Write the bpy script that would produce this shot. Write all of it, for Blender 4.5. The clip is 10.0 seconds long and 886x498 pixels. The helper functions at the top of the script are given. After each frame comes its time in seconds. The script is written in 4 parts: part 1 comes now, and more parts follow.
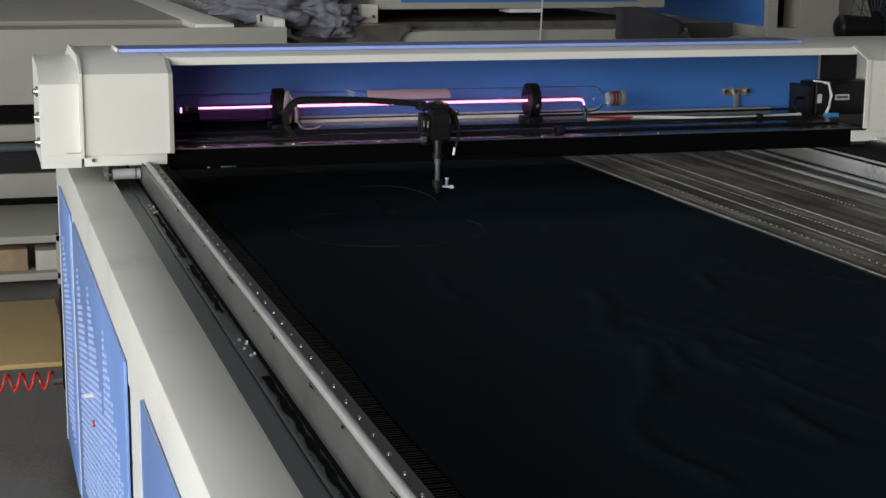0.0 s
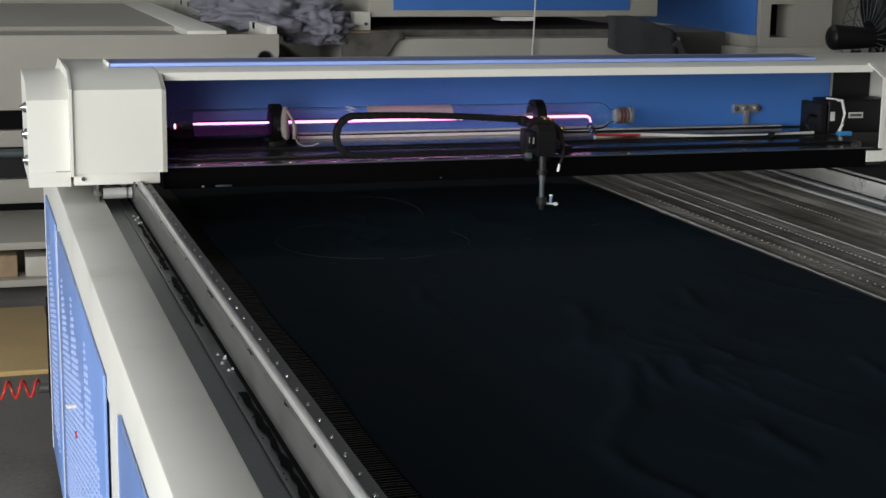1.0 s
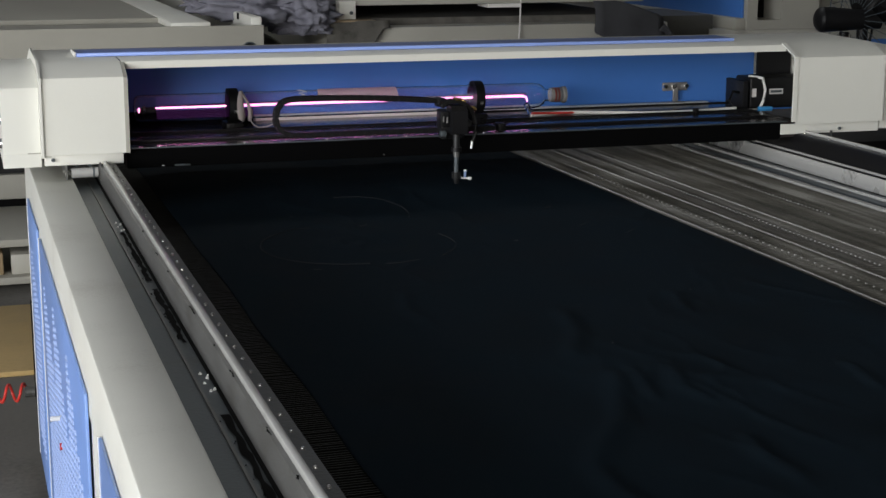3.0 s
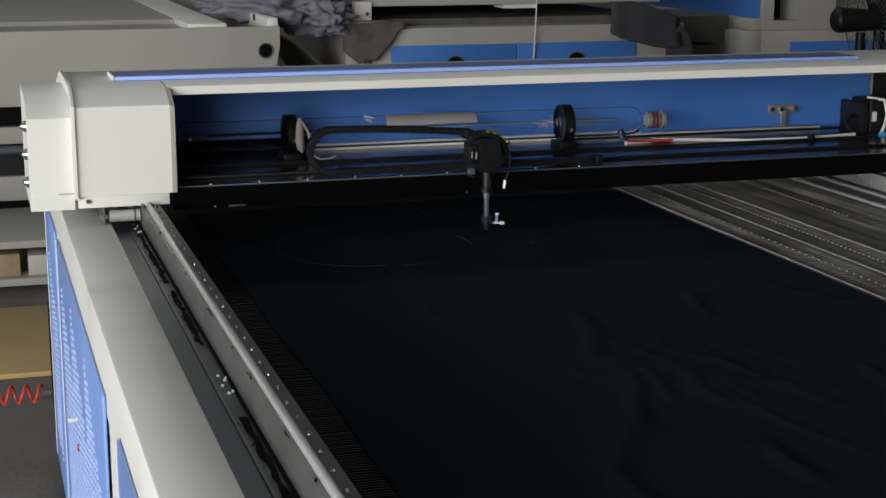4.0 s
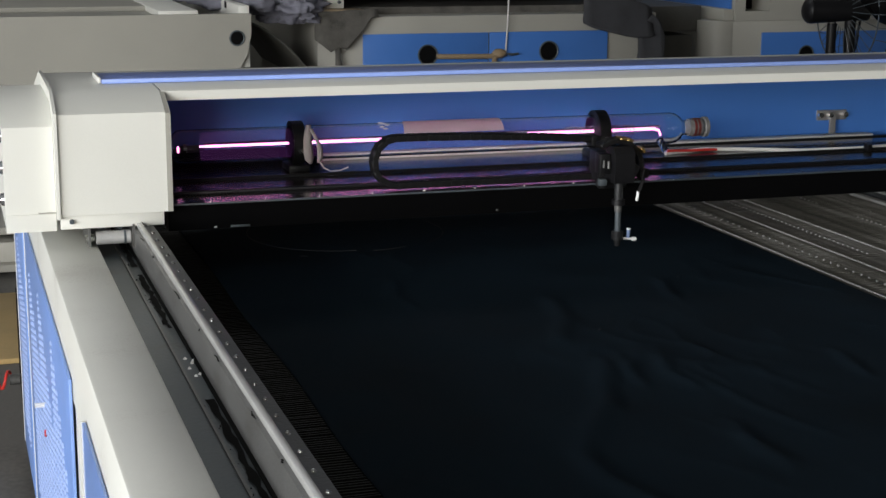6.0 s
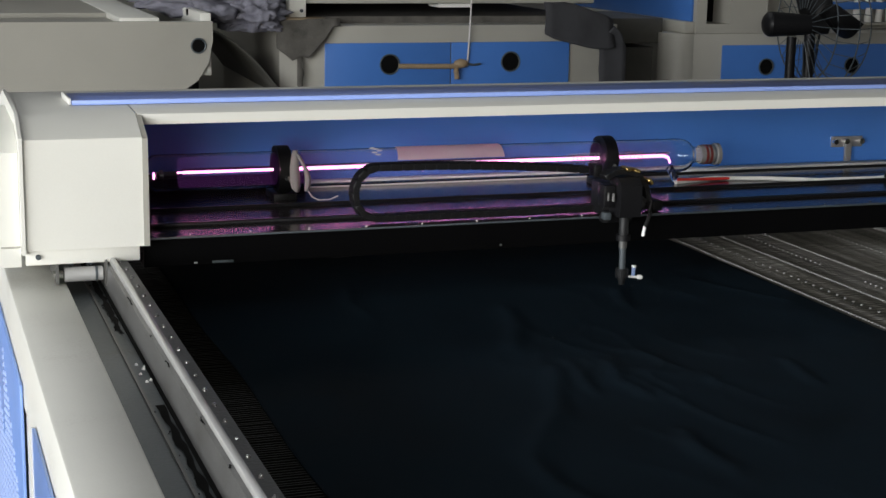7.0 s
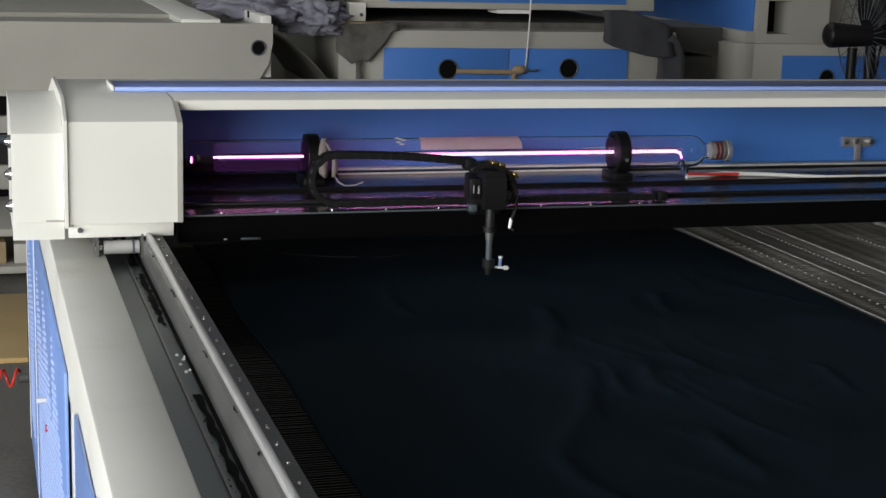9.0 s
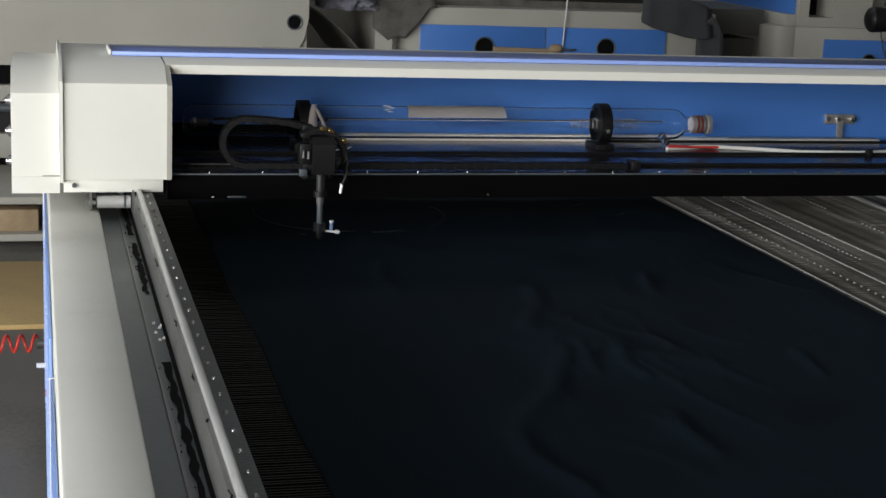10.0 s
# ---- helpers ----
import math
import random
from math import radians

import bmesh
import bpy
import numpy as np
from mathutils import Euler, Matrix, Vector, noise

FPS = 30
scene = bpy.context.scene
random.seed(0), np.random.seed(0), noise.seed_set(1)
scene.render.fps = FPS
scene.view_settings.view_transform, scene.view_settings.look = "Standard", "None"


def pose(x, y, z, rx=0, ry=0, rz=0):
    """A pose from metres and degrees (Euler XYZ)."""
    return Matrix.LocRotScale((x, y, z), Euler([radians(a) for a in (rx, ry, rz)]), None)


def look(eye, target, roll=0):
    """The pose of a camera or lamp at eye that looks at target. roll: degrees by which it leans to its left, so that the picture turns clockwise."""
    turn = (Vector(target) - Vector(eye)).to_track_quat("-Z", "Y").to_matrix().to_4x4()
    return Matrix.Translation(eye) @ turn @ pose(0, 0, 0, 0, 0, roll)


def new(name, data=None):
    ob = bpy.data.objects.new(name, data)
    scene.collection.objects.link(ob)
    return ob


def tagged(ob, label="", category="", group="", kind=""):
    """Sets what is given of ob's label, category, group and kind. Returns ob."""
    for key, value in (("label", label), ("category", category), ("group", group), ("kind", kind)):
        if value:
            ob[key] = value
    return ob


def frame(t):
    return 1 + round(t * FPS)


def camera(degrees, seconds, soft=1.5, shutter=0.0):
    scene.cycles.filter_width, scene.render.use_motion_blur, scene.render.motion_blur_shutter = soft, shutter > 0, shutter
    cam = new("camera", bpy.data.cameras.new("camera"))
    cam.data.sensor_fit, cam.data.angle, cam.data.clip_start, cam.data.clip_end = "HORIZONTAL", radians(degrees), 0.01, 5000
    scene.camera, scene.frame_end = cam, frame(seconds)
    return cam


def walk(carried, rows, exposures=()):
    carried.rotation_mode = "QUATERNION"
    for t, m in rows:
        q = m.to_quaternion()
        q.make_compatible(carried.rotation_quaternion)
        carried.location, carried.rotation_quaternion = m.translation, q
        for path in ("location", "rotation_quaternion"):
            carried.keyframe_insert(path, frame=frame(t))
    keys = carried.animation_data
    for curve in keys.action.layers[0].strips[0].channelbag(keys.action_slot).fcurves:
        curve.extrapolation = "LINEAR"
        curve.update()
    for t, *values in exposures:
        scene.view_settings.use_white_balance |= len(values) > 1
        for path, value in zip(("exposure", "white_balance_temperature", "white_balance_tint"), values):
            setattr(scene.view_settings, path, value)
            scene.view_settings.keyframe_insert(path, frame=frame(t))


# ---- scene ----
cam = camera(31.66, 10.0)
PATH = [
    (0, (-0.3727, -0.2896, 1.3809), (0.1954, 1.5866, 0.9845), 0.47),
    (0.5, (-0.3650, -0.2950, 1.3864), (0.2076, 1.5810, 0.9955), 0.99),
    (1, (-0.3498, -0.2925, 1.3960), (0.2237, 1.5834, 1.0056), 0.82),
    (1.5, (-0.3326, -0.2830, 1.4188), (0.2569, 1.5847, 1.0133), 1.29),
    (2, (-0.3279, -0.2743, 1.4391), (0.2434, 1.6011, 1.0436), 0.54),
    (2.5, (-0.3284, -0.2582, 1.4398), (0.2492, 1.6128, 1.0328), 0.16),
    (2.7, (-0.3286, -0.2549, 1.4340), (0.2567, 1.6119, 1.0188), 0.07),
    (4, (-0.3320, -0.2526, 1.4377), (0.2329, 1.6205, 1.0225), -0.01),
    (4.5, (-0.3326, -0.2459, 1.4320), (0.2269, 1.6267, 1.0074), -0.09),
    (5, (-0.3316, -0.2423, 1.4255), (0.2344, 1.6260, 0.9908), -0.15),
    (5.5, (-0.3306, -0.2430, 1.4246), (0.2420, 1.6239, 0.9921), 0.03),
    (6, (-0.3255, -0.2469, 1.4239), (0.2723, 1.6136, 0.9981), 0.36),
    (6.2, (-0.3218, -0.2481, 1.4235), (0.2913, 1.6088, 1.0039), 0.40),
    (7.5, (-0.3124, -0.2615, 1.4204), (0.3355, 1.5854, 1.0090), 1.16),
    (8, (-0.3113, -0.2715, 1.4193), (0.3225, 1.5808, 1.0099), 1.16),
    (8.5, (-0.3008, -0.3012, 1.4174), (0.2893, 1.5658, 1.0096), 1.70),
    (9, (-0.2916, -0.3003, 1.4185), (0.2769, 1.5737, 1.0126), 1.70),
    (9.5, (-0.2669, -0.2931, 1.4112), (0.3004, 1.5792, 0.9955), 1.29),
    (10, (-0.1907, -0.3520, 1.4255), (0.3101, 1.5344, 0.9889), 2.57),
]
EXPOSURES = [(0, -0.14), (0.5, -0.02), (1, 0.0), (2, 0.0), (2.5, -0.03), (4, -0.1), (5, -0.12), (5.5, -0.2), (6, 0.05), (7.5, 0.13), (8, 0.13), (8.5, -0.02), (9, 0.08), (9.5, 0.08), (10, 0.14)]
walk(cam, [(t, look(eye, target, roll)) for t, eye, target, roll in PATH], EXPOSURES)

# ---- light ----
world = bpy.data.worlds.new("hall_sky")
scene.world = world
world.use_nodes = True
wn = world.node_tree
sky = wn.nodes.new("ShaderNodeTexSky")
sky.sky_type, sky.sun_disc = "NISHITA", False
sky.sun_elevation, sky.sun_rotation = radians(40), radians(200)
wn.links.new(sky.outputs[0], wn.nodes["Background"].inputs[0])
wn.nodes["Background"].inputs[1].default_value = 0.10


def area_lamp(name, eye, target, w, h, watts, colour=(1.0, 0.97, 0.92)):
    data = bpy.data.lights.new(name, "AREA")
    data.shape, data.size, data.size_y, data.energy, data.color = "RECTANGLE", w, h, watts, colour
    ob = new(name, data)
    ob.matrix_world = look(eye, target)
    return ob


area_lamp("door_daylight", (-4.3, -5.9, 2.0), (-0.6, 3.0, 1.0), 3.8, 3.2, 330)
area_lamp("side_daylight", (-6.9, -1.2, 2.0), (0.3, 3.0, 1.0), 6.6, 2.2, 640, (0.97, 0.98, 1.0))
# fill lamp added under the closed roof to brighten the machines behind
area_lamp("background_fill", (1.5, 9.2, 5.9), (1.5, 9.2, 0.0), 6.0, 1.6, 62, (0.95, 0.98, 1.0))
scene.view_settings.exposure = 0.0


# ---- materials ----
def mat(name, colour, rough=0.5, metal=0.0, spread=0.12, scale=8.0, bump=0.02, fine=120.0, coat=0.0, stain=None, island=0.0, spec=0.5):
    """A node material: base colour varied at two scales, uneven gloss and fine relief."""
    m = bpy.data.materials.new(name)
    m.use_nodes = True
    n, link = m.node_tree.nodes, m.node_tree.links.new
    b = n["Principled BSDF"]
    tc = n.new("ShaderNodeTexCoord")
    big, small = n.new("ShaderNodeTexNoise"), n.new("ShaderNodeTexNoise")
    big.inputs["Scale"].default_value, big.inputs["Detail"].default_value = scale, 5
    small.inputs["Scale"].default_value, small.inputs["Detail"].default_value = fine, 3
    link(tc.outputs["Object"], big.inputs["Vector"])
    link(tc.outputs["Object"], small.inputs["Vector"])
    add = n.new("ShaderNodeMath")
    add.operation = "MULTIPLY_ADD"
    add.inputs[1].default_value = 0.35
    link(small.outputs["Fac"], add.inputs[0])
    link(big.outputs["Fac"], add.inputs[2])
    ramp = n.new("ShaderNodeValToRGB")
    dark = [c * (1 - spread) for c in colour] if stain is None else stain
    light = [min(1, c * (1 + spread)) for c in colour]
    ramp.color_ramp.elements[0].position, ramp.color_ramp.elements[0].color = 0.42, (*dark, 1)
    ramp.color_ramp.elements[1].position, ramp.color_ramp.elements[1].color = 0.92, (*light, 1)
    mid = ramp.color_ramp.elements.new(0.6)
    mid.color = (*colour, 1)
    link(add.outputs[0], ramp.inputs[0])
    out = ramp.outputs[0]
    if island:
        info, hsv = n.new("ShaderNodeObjectInfo"), n.new("ShaderNodeHueSaturation")
        rng = n.new("ShaderNodeMapRange")
        rng.inputs[3].default_value, rng.inputs[4].default_value = 1 - island, 1 + island
        link(info.outputs["Random"], rng.inputs[0])
        link(rng.outputs[0], hsv.inputs["Value"])
        link(out, hsv.inputs["Color"])
        out = hsv.outputs[0]
    link(out, b.inputs["Base Color"])
    rr = n.new("ShaderNodeMapRange")
    rr.inputs[3].default_value, rr.inputs[4].default_value = max(0.02, rough * 0.8), min(1, rough * 1.2)
    link(big.outputs["Fac"], rr.inputs[0])
    link(rr.outputs[0], b.inputs["Roughness"])
    b.inputs["Metallic"].default_value = metal
    b.inputs["Coat Weight"].default_value = coat
    b.inputs["Specular IOR Level"].default_value = spec
    if bump:
        bp = n.new("ShaderNodeBump")
        bp.inputs["Strength"].default_value, bp.inputs["Distance"].default_value = min(1, bump * 10), 0.002
        link(small.outputs["Fac"], bp.inputs["Height"])
        link(bp.outputs[0], b.inputs["Normal"])
    return m


def glow(name, colour, strength):
    m = bpy.data.materials.new(name)
    m.use_nodes = True
    b = m.node_tree.nodes["Principled BSDF"]
    b.inputs["Base Color"].default_value = (0.02, 0.02, 0.02, 1)
    b.inputs["Emission Color"].default_value = (*colour, 1)
    b.inputs["Emission Strength"].default_value = strength
    return m


def glass(name, colour=(1, 1, 1), rough=0.02, ior=1.3):
    m = bpy.data.materials.new(name)
    m.use_nodes = True
    b = m.node_tree.nodes["Principled BSDF"]
    b.inputs["Base Color"].default_value = (*colour, 1)
    b.inputs["Roughness"].default_value = rough
    b.inputs["IOR"].default_value = ior
    b.inputs["Transmission Weight"].default_value = 1.0
    return m


CREAM = mat("cream_powder_coat", (0.76, 0.76, 0.70), 0.42, 0, 0.05, 3.0, 0.015, 500)
CREAM_WORN = mat("worn_cream_paint", (0.78, 0.78, 0.72), 0.40, 0, 0.05, 5.0, 0.006, 300, stain=(0.66, 0.65, 0.59))
CREAM_DARKER = mat("darker_cream_paint", (0.38, 0.37, 0.325), 0.5, 0, 0.10, 2.0, 0.02, 200)
BLUE = mat("blue_powder_coat", (0.060, 0.185, 0.54), 0.35, 0, 0.08, 3.0, 0.015, 500)
BLUE_LID = mat("glossy_blue_lid", (0.10, 0.17, 0.47), 0.30, 0, 0.10, 3.0, 0.01, 300)
# door blue, lightened to carry the whitish glare on the flank
BLUE_SIDE = mat("glare_pale_blue", (0.19, 0.32, 0.68), 0.35, 0, 0.08, 4.0, 0.01, 300)
# the bright reflection on the lid's edge is put into this lighter blue
BLUE_EDGE = mat("lid_edge_reflection", (0.30, 0.42, 0.85), 0.3, 0, 0.05, 4.0, 0.0)
BLUE_VENT = mat("pale_vent_blue", (0.36, 0.47, 0.78), 0.4, 0, 0.1, 6.0, 0.0)
STEEL_DARK = mat("dark_oiled_steel", (0.080, 0.096, 0.106), 0.42, 0.2, 0.15, 10, 0.03, 200, stain=(0.055, 0.06, 0.06))
STEEL = mat("brushed_steel", (0.118, 0.118, 0.114), 0.40, 0.3, 0.2, 14, 0.03, 300, stain=(0.085, 0.082, 0.075))
RAIL = mat("ground_rail_steel", (0.56, 0.56, 0.545), 0.25, 0.35, 0.1, 20, 0.01, 300)
STRIP = mat("dark_screw_strip", (0.035, 0.037, 0.04), 0.45, 0.1, 0.15, 10, 0.03, 200)
LENS = mat("worn_black_metal", (0.022, 0.023, 0.024), 0.35, 0.3, 0.3, 20, 0.02, 300)
CAP = mat("dull_cap_metal", (0.40, 0.39, 0.38), 0.25, 0.6, 0.1, 20, 0)
# near-white, non-metal base: the glint of small metal heads is in the colour
SCREW = mat("bright_screw_head", (0.92, 0.92, 0.90), 0.35, 0.0, 0.05, 20, 0)
CHROME = mat("bright_zinc", (0.75, 0.75, 0.74), 0.18, 1.0, 0.05, 20, 0)
BLACK = mat("black_anodised", (0.007, 0.007, 0.008), 0.45, 0.0, 0.2, 10, 0.02, 300, spec=0.3)
BLACK_FACE = mat("flat_black_face", (0.002, 0.002, 0.0022), 0.8, 0.0, 0.2, 10, 0.02, 300, spec=0.04)
BLACK_MATT = mat("matt_black_plastic", (0.005, 0.005, 0.0055), 0.5, 0, 0.2, 20, 0.03, 300, spec=0.3)
GAP = mat("dark_gap", (0.004, 0.004, 0.004), 0.9, 0, 0.2, 10, 0.0, spec=0.1)
BEAM = mat("black_brown_beam", (0.034, 0.029, 0.029), 0.17, 0.1, 0.25, 9, 0.008, 250, spec=0.22)
CLOTH = mat("navy_cloth", (0.0074, 0.0149, 0.0222), 0.85, 0, 0.3, 6, 0.06, 900, spec=0.06)
# left slats: the shade beside the rail is put into this near-black
MESH_SHADED = mat("rail_shaded_slats", (0.014, 0.0128, 0.010), 0.5, 0.2, 0.3, 6, 0.05, 300, spec=0.08)
GALV = mat("smeared_zinc_sheet", (0.78, 0.78, 0.76), 0.28, 0.5, 0.08, 7.0, 0.02, 90, stain=(0.03, 0.03, 0.03))


def streaked(name, dark, mid, light):
    """Bed steel rubbed into lengthwise streaks by the work that slides over it."""
    m = mat(name, mid, 0.42, 0.45, 0.3, 6, 0.05, 300)
    n, link = m.node_tree.nodes, m.node_tree.links.new
    tc, mp = n.new("ShaderNodeTexCoord"), n.new("ShaderNodeMapping")
    a, b, mix = n.new("ShaderNodeTexNoise"), n.new("ShaderNodeTexNoise"), n.new("ShaderNodeMath")
    mp.inputs["Scale"].default_value = (34.0, 1.1, 1.0)
    link(tc.outputs["Object"], mp.inputs[0])
    link(mp.outputs[0], a.inputs["Vector"])
    link(tc.outputs["Object"], b.inputs["Vector"])
    a.inputs["Scale"].default_value, a.inputs["Detail"].default_value = 1.0, 6
    b.inputs["Scale"].default_value, b.inputs["Detail"].default_value = 4.0, 4
    mix.operation = "MULTIPLY_ADD"
    mix.inputs[1].default_value = 0.45
    link(b.outputs["Fac"], mix.inputs[0])
    link(a.outputs["Fac"], mix.inputs[2])
    ramp = n.new("ShaderNodeValToRGB")
    e = ramp.color_ramp.elements
    e[0].position, e[0].color = 0.58, (*dark, 1)
    e[1].position, e[1].color = 0.95, (*light, 1)
    e.new(0.74).color = (*mid, 1)
    link(mix.outputs[0], ramp.inputs[0])
    link(ramp.outputs[0], n["Principled BSDF"].inputs["Base Color"])
    return m


BED = streaked("rubbed_bed_steel", (0.080, 0.077, 0.064), (0.185, 0.177, 0.152), (0.46, 0.45, 0.42))
BED_RUB = streaked("bright_rub_line", (0.10, 0.095, 0.085), (0.24, 0.23, 0.21), (0.42, 0.41, 0.39))
FLOOR = mat("grey_concrete_floor", (0.145, 0.138, 0.125), 0.7, 0, 0.2, 1.5, 0.05, 60, stain=(0.085, 0.082, 0.074))
BOARD = mat("tan_board", (0.60, 0.42, 0.18), 0.6, 0, 0.15, 3.0, 0.03, 80)
WALL = mat("hall_plaster", (0.22, 0.21, 0.20), 0.85, 0, 0.1, 1.0, 0.03, 40)
ROOF = mat("hall_roof_sheet", (0.25, 0.26, 0.27), 0.6, 0.2, 0.1, 1.0, 0.02, 40)
RED = mat("red_hose_plastic", (0.60, 0.04, 0.03), 0.35, 0, 0.1, 10, 0)
GLASS = glass("laser_tube_glass")
PLASMA = glow("laser_discharge", (1.0, 0.30, 0.66), 3.6)
# see-through shell that emits; the violet glow in the tube is added by it
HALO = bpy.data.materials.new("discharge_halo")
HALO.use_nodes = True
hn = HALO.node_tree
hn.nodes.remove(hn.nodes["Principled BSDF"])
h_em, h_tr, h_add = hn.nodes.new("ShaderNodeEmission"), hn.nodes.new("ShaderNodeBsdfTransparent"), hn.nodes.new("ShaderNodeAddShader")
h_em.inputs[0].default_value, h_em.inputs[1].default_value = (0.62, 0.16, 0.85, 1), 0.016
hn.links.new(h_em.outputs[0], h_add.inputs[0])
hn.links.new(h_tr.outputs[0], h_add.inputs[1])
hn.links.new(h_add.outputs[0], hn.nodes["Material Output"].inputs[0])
PAPER = mat("white_label_paper", (0.62, 0.60, 0.58), 0.7, 0, 0.08, 10, 0)
PAPER_THIN = mat("thin_label_paper", (0.66, 0.62, 0.60), 0.7, 0, 0.10, 14, 0)
pn = PAPER_THIN.node_tree
p_tr, p_mix = pn.nodes.new("ShaderNodeBsdfTranslucent"), pn.nodes.new("ShaderNodeMixShader")
p_tr.inputs[0].default_value, p_mix.inputs[0].default_value = (0.75, 0.66, 0.64, 1), 0.5
pn.links.new(pn.nodes["Principled BSDF"].outputs[0], p_mix.inputs[1])
pn.links.new(p_tr.outputs[0], p_mix.inputs[2])
pn.links.new(p_mix.outputs[0], pn.nodes["Material Output"].inputs[0])
WHITE = mat("white_plastic", (0.75, 0.74, 0.70), 0.45, 0, 0.05, 10, 0)
BRASS = mat("brass", (0.65, 0.45, 0.18), 0.25, 1.0, 0.1, 20, 0)
RAG_GREY = mat("grey_rag_cloth", (0.20, 0.20, 0.24), 0.9, 0, 0.25, 12, 0.2, 200)
RAG_DARK = mat("charcoal_rag_cloth", (0.035, 0.036, 0.04), 0.9, 0, 0.35, 10, 0.2, 200)
RAG_DUSTY = mat("dusty_dark_felt", (0.09, 0.085, 0.075), 0.95, 0, 0.4, 14, 0.3, 150)
CHUTE = mat("dull_olive_sheet", (0.085, 0.083, 0.073), 0.6, 0.1, 0.3, 5, 0.05, 150)
THREAD = mat("pale_cut_edge", (0.026, 0.026, 0.028), 0.8, 0, 0.5, 40, 0)
DARK_RED = mat("dark_red_coil", (0.13, 0.02, 0.016), 0.3, 0.2, 0.1, 10, 0)
ELBOW = mat("pale_blue_elbow", (0.25, 0.35, 0.60), 0.35, 0, 0.1, 10, 0)
CABLE_BLUE = mat("blue_connector", (0.05, 0.28, 0.60), 0.4, 0, 0.1, 10, 0)
WOOD = mat("raw_wood", (0.30, 0.22, 0.13), 0.6, 0, 0.2, 20, 0.05, 100)


# ---- mesh helpers ----
def box(bm, x0, x1, y0, y1, z0, z1, bevel=0.0, seg=2):
    g = bmesh.ops.create_cube(bm, size=1)
    bmesh.ops.scale(bm, vec=(x1 - x0, y1 - y0, z1 - z0), verts=g["verts"])
    bmesh.ops.translate(bm, vec=((x0 + x1) / 2, (y0 + y1) / 2, (z0 + z1) / 2), verts=g["verts"])
    if bevel:
        edges = list({e for v in g["verts"] for e in v.link_edges})
        bmesh.ops.bevel(bm, geom=edges, offset=bevel, segments=seg, profile=0.5, affect="EDGES")
    return bm


def rod(bm, p0, p1, r0, r1=None, seg=20, caps=True):
    p0, p1 = Vector(p0), Vector(p1)
    d = p1 - p0
    m = Matrix.Translation((p0 + p1) / 2) @ d.to_track_quat("Z", "Y").to_matrix().to_4x4()
    bmesh.ops.create_cone(bm, cap_ends=caps, segments=seg, radius1=r0, radius2=r0 if r1 is None else r1, depth=d.length, matrix=m)
    return bm


def ball(bm, c, r, seg=12, stretch=(1, 1, 1)):
    bmesh.ops.create_uvsphere(bm, u_segments=seg, v_segments=max(6, seg // 2), radius=r,
                              matrix=Matrix.Translation(c) @ Matrix.Diagonal((*stretch, 1)))
    return bm


def prism(bm, profile, x0, x1):
    """A closed (y, z) profile drawn out along x."""
    a = [bm.verts.new((x0, y, z)) for y, z in profile]
    b = [bm.verts.new((x1, y, z)) for y, z in profile]
    k = len(profile)
    for i in range(k):
        bm.faces.new((a[i], a[(i + 1) % k], b[(i + 1) % k], b[i]))
    bm.faces.new(a[::-1])
    bm.faces.new(b)
    bmesh.ops.recalc_face_normals(bm, faces=bm.faces[:])
    return bm


def shell(bm, profile, x0, x1, thick):
    """An open (y, z) profile bent from sheet, drawn out along x."""
    pts = [Vector((0, y, z)) for y, z in profile]
    inner = []
    for i, p in enumerate(pts):
        d0 = (pts[i] - pts[i - 1]).normalized() if i else (pts[1] - pts[0]).normalized()
        d1 = (pts[i + 1] - pts[i]).normalized() if i < len(pts) - 1 else d0
        d = (d0 + d1).normalized()
        inner.append(p + Vector((0, d.z, -d.y)) * thick)
    return prism(bm, [(p.y, p.z) for p in pts] + [(p.y, p.z) for p in inner[::-1]], x0, x1)


def tube_along(bm, pts, r, seg=8):
    """A round bar swept along points."""
    pts = [Vector(p) for p in pts]
    rings = []
    for i, p in enumerate(pts):
        d = (pts[min(i + 1, len(pts) - 1)] - pts[max(i - 1, 0)]).normalized()
        q = d.to_track_quat("Z", "Y")
        rings.append([bm.verts.new(p + q @ Vector((r * math.cos(2 * math.pi * k / seg), r * math.sin(2 * math.pi * k / seg), 0))) for k in range(seg)])
    for a, b in zip(rings, rings[1:]):
        for k in range(seg):
            bm.faces.new((a[k], a[(k + 1) % seg], b[(k + 1) % seg], b[k]))
    bm.faces.new(rings[0][::-1])
    bm.faces.new(rings[-1])
    return bm


def lathe(bm, profile, y, z, seg=36):
    """An (x, radius) profile turned round an axis along x."""
    rings = [[bm.verts.new((x, y + r * math.cos(2 * math.pi * k / seg), z + r * math.sin(2 * math.pi * k / seg))) for k in range(seg)] for x, r in profile]
    for a, b in zip(rings, rings[1:]):
        for k in range(seg):
            bm.faces.new((a[k], a[(k + 1) % seg], b[(k + 1) % seg], b[k]))
    return bm


def joined(pieces):
    """One bmesh out of many (verts, faces) pieces, quickly."""
    vs, fs = [], []
    for v, f in pieces:
        k = len(vs)
        vs += v
        fs += [tuple(i + k for i in q) for q in f]
    me = bpy.data.meshes.new("joined")
    me.from_pydata(vs, [], fs)
    bm = B()
    bm.from_mesh(me)
    bpy.data.meshes.remove(me)
    return bm


def bar_piece(x0, x1, y0, y1, z0, z1):
    return [(x, y, z) for x in (x0, x1) for y in (y0, y1) for z in (z0, z1)], [(0, 1, 3, 2), (4, 6, 7, 5), (0, 4, 5, 1), (2, 3, 7, 6), (0, 2, 6, 4), (1, 5, 7, 3)]


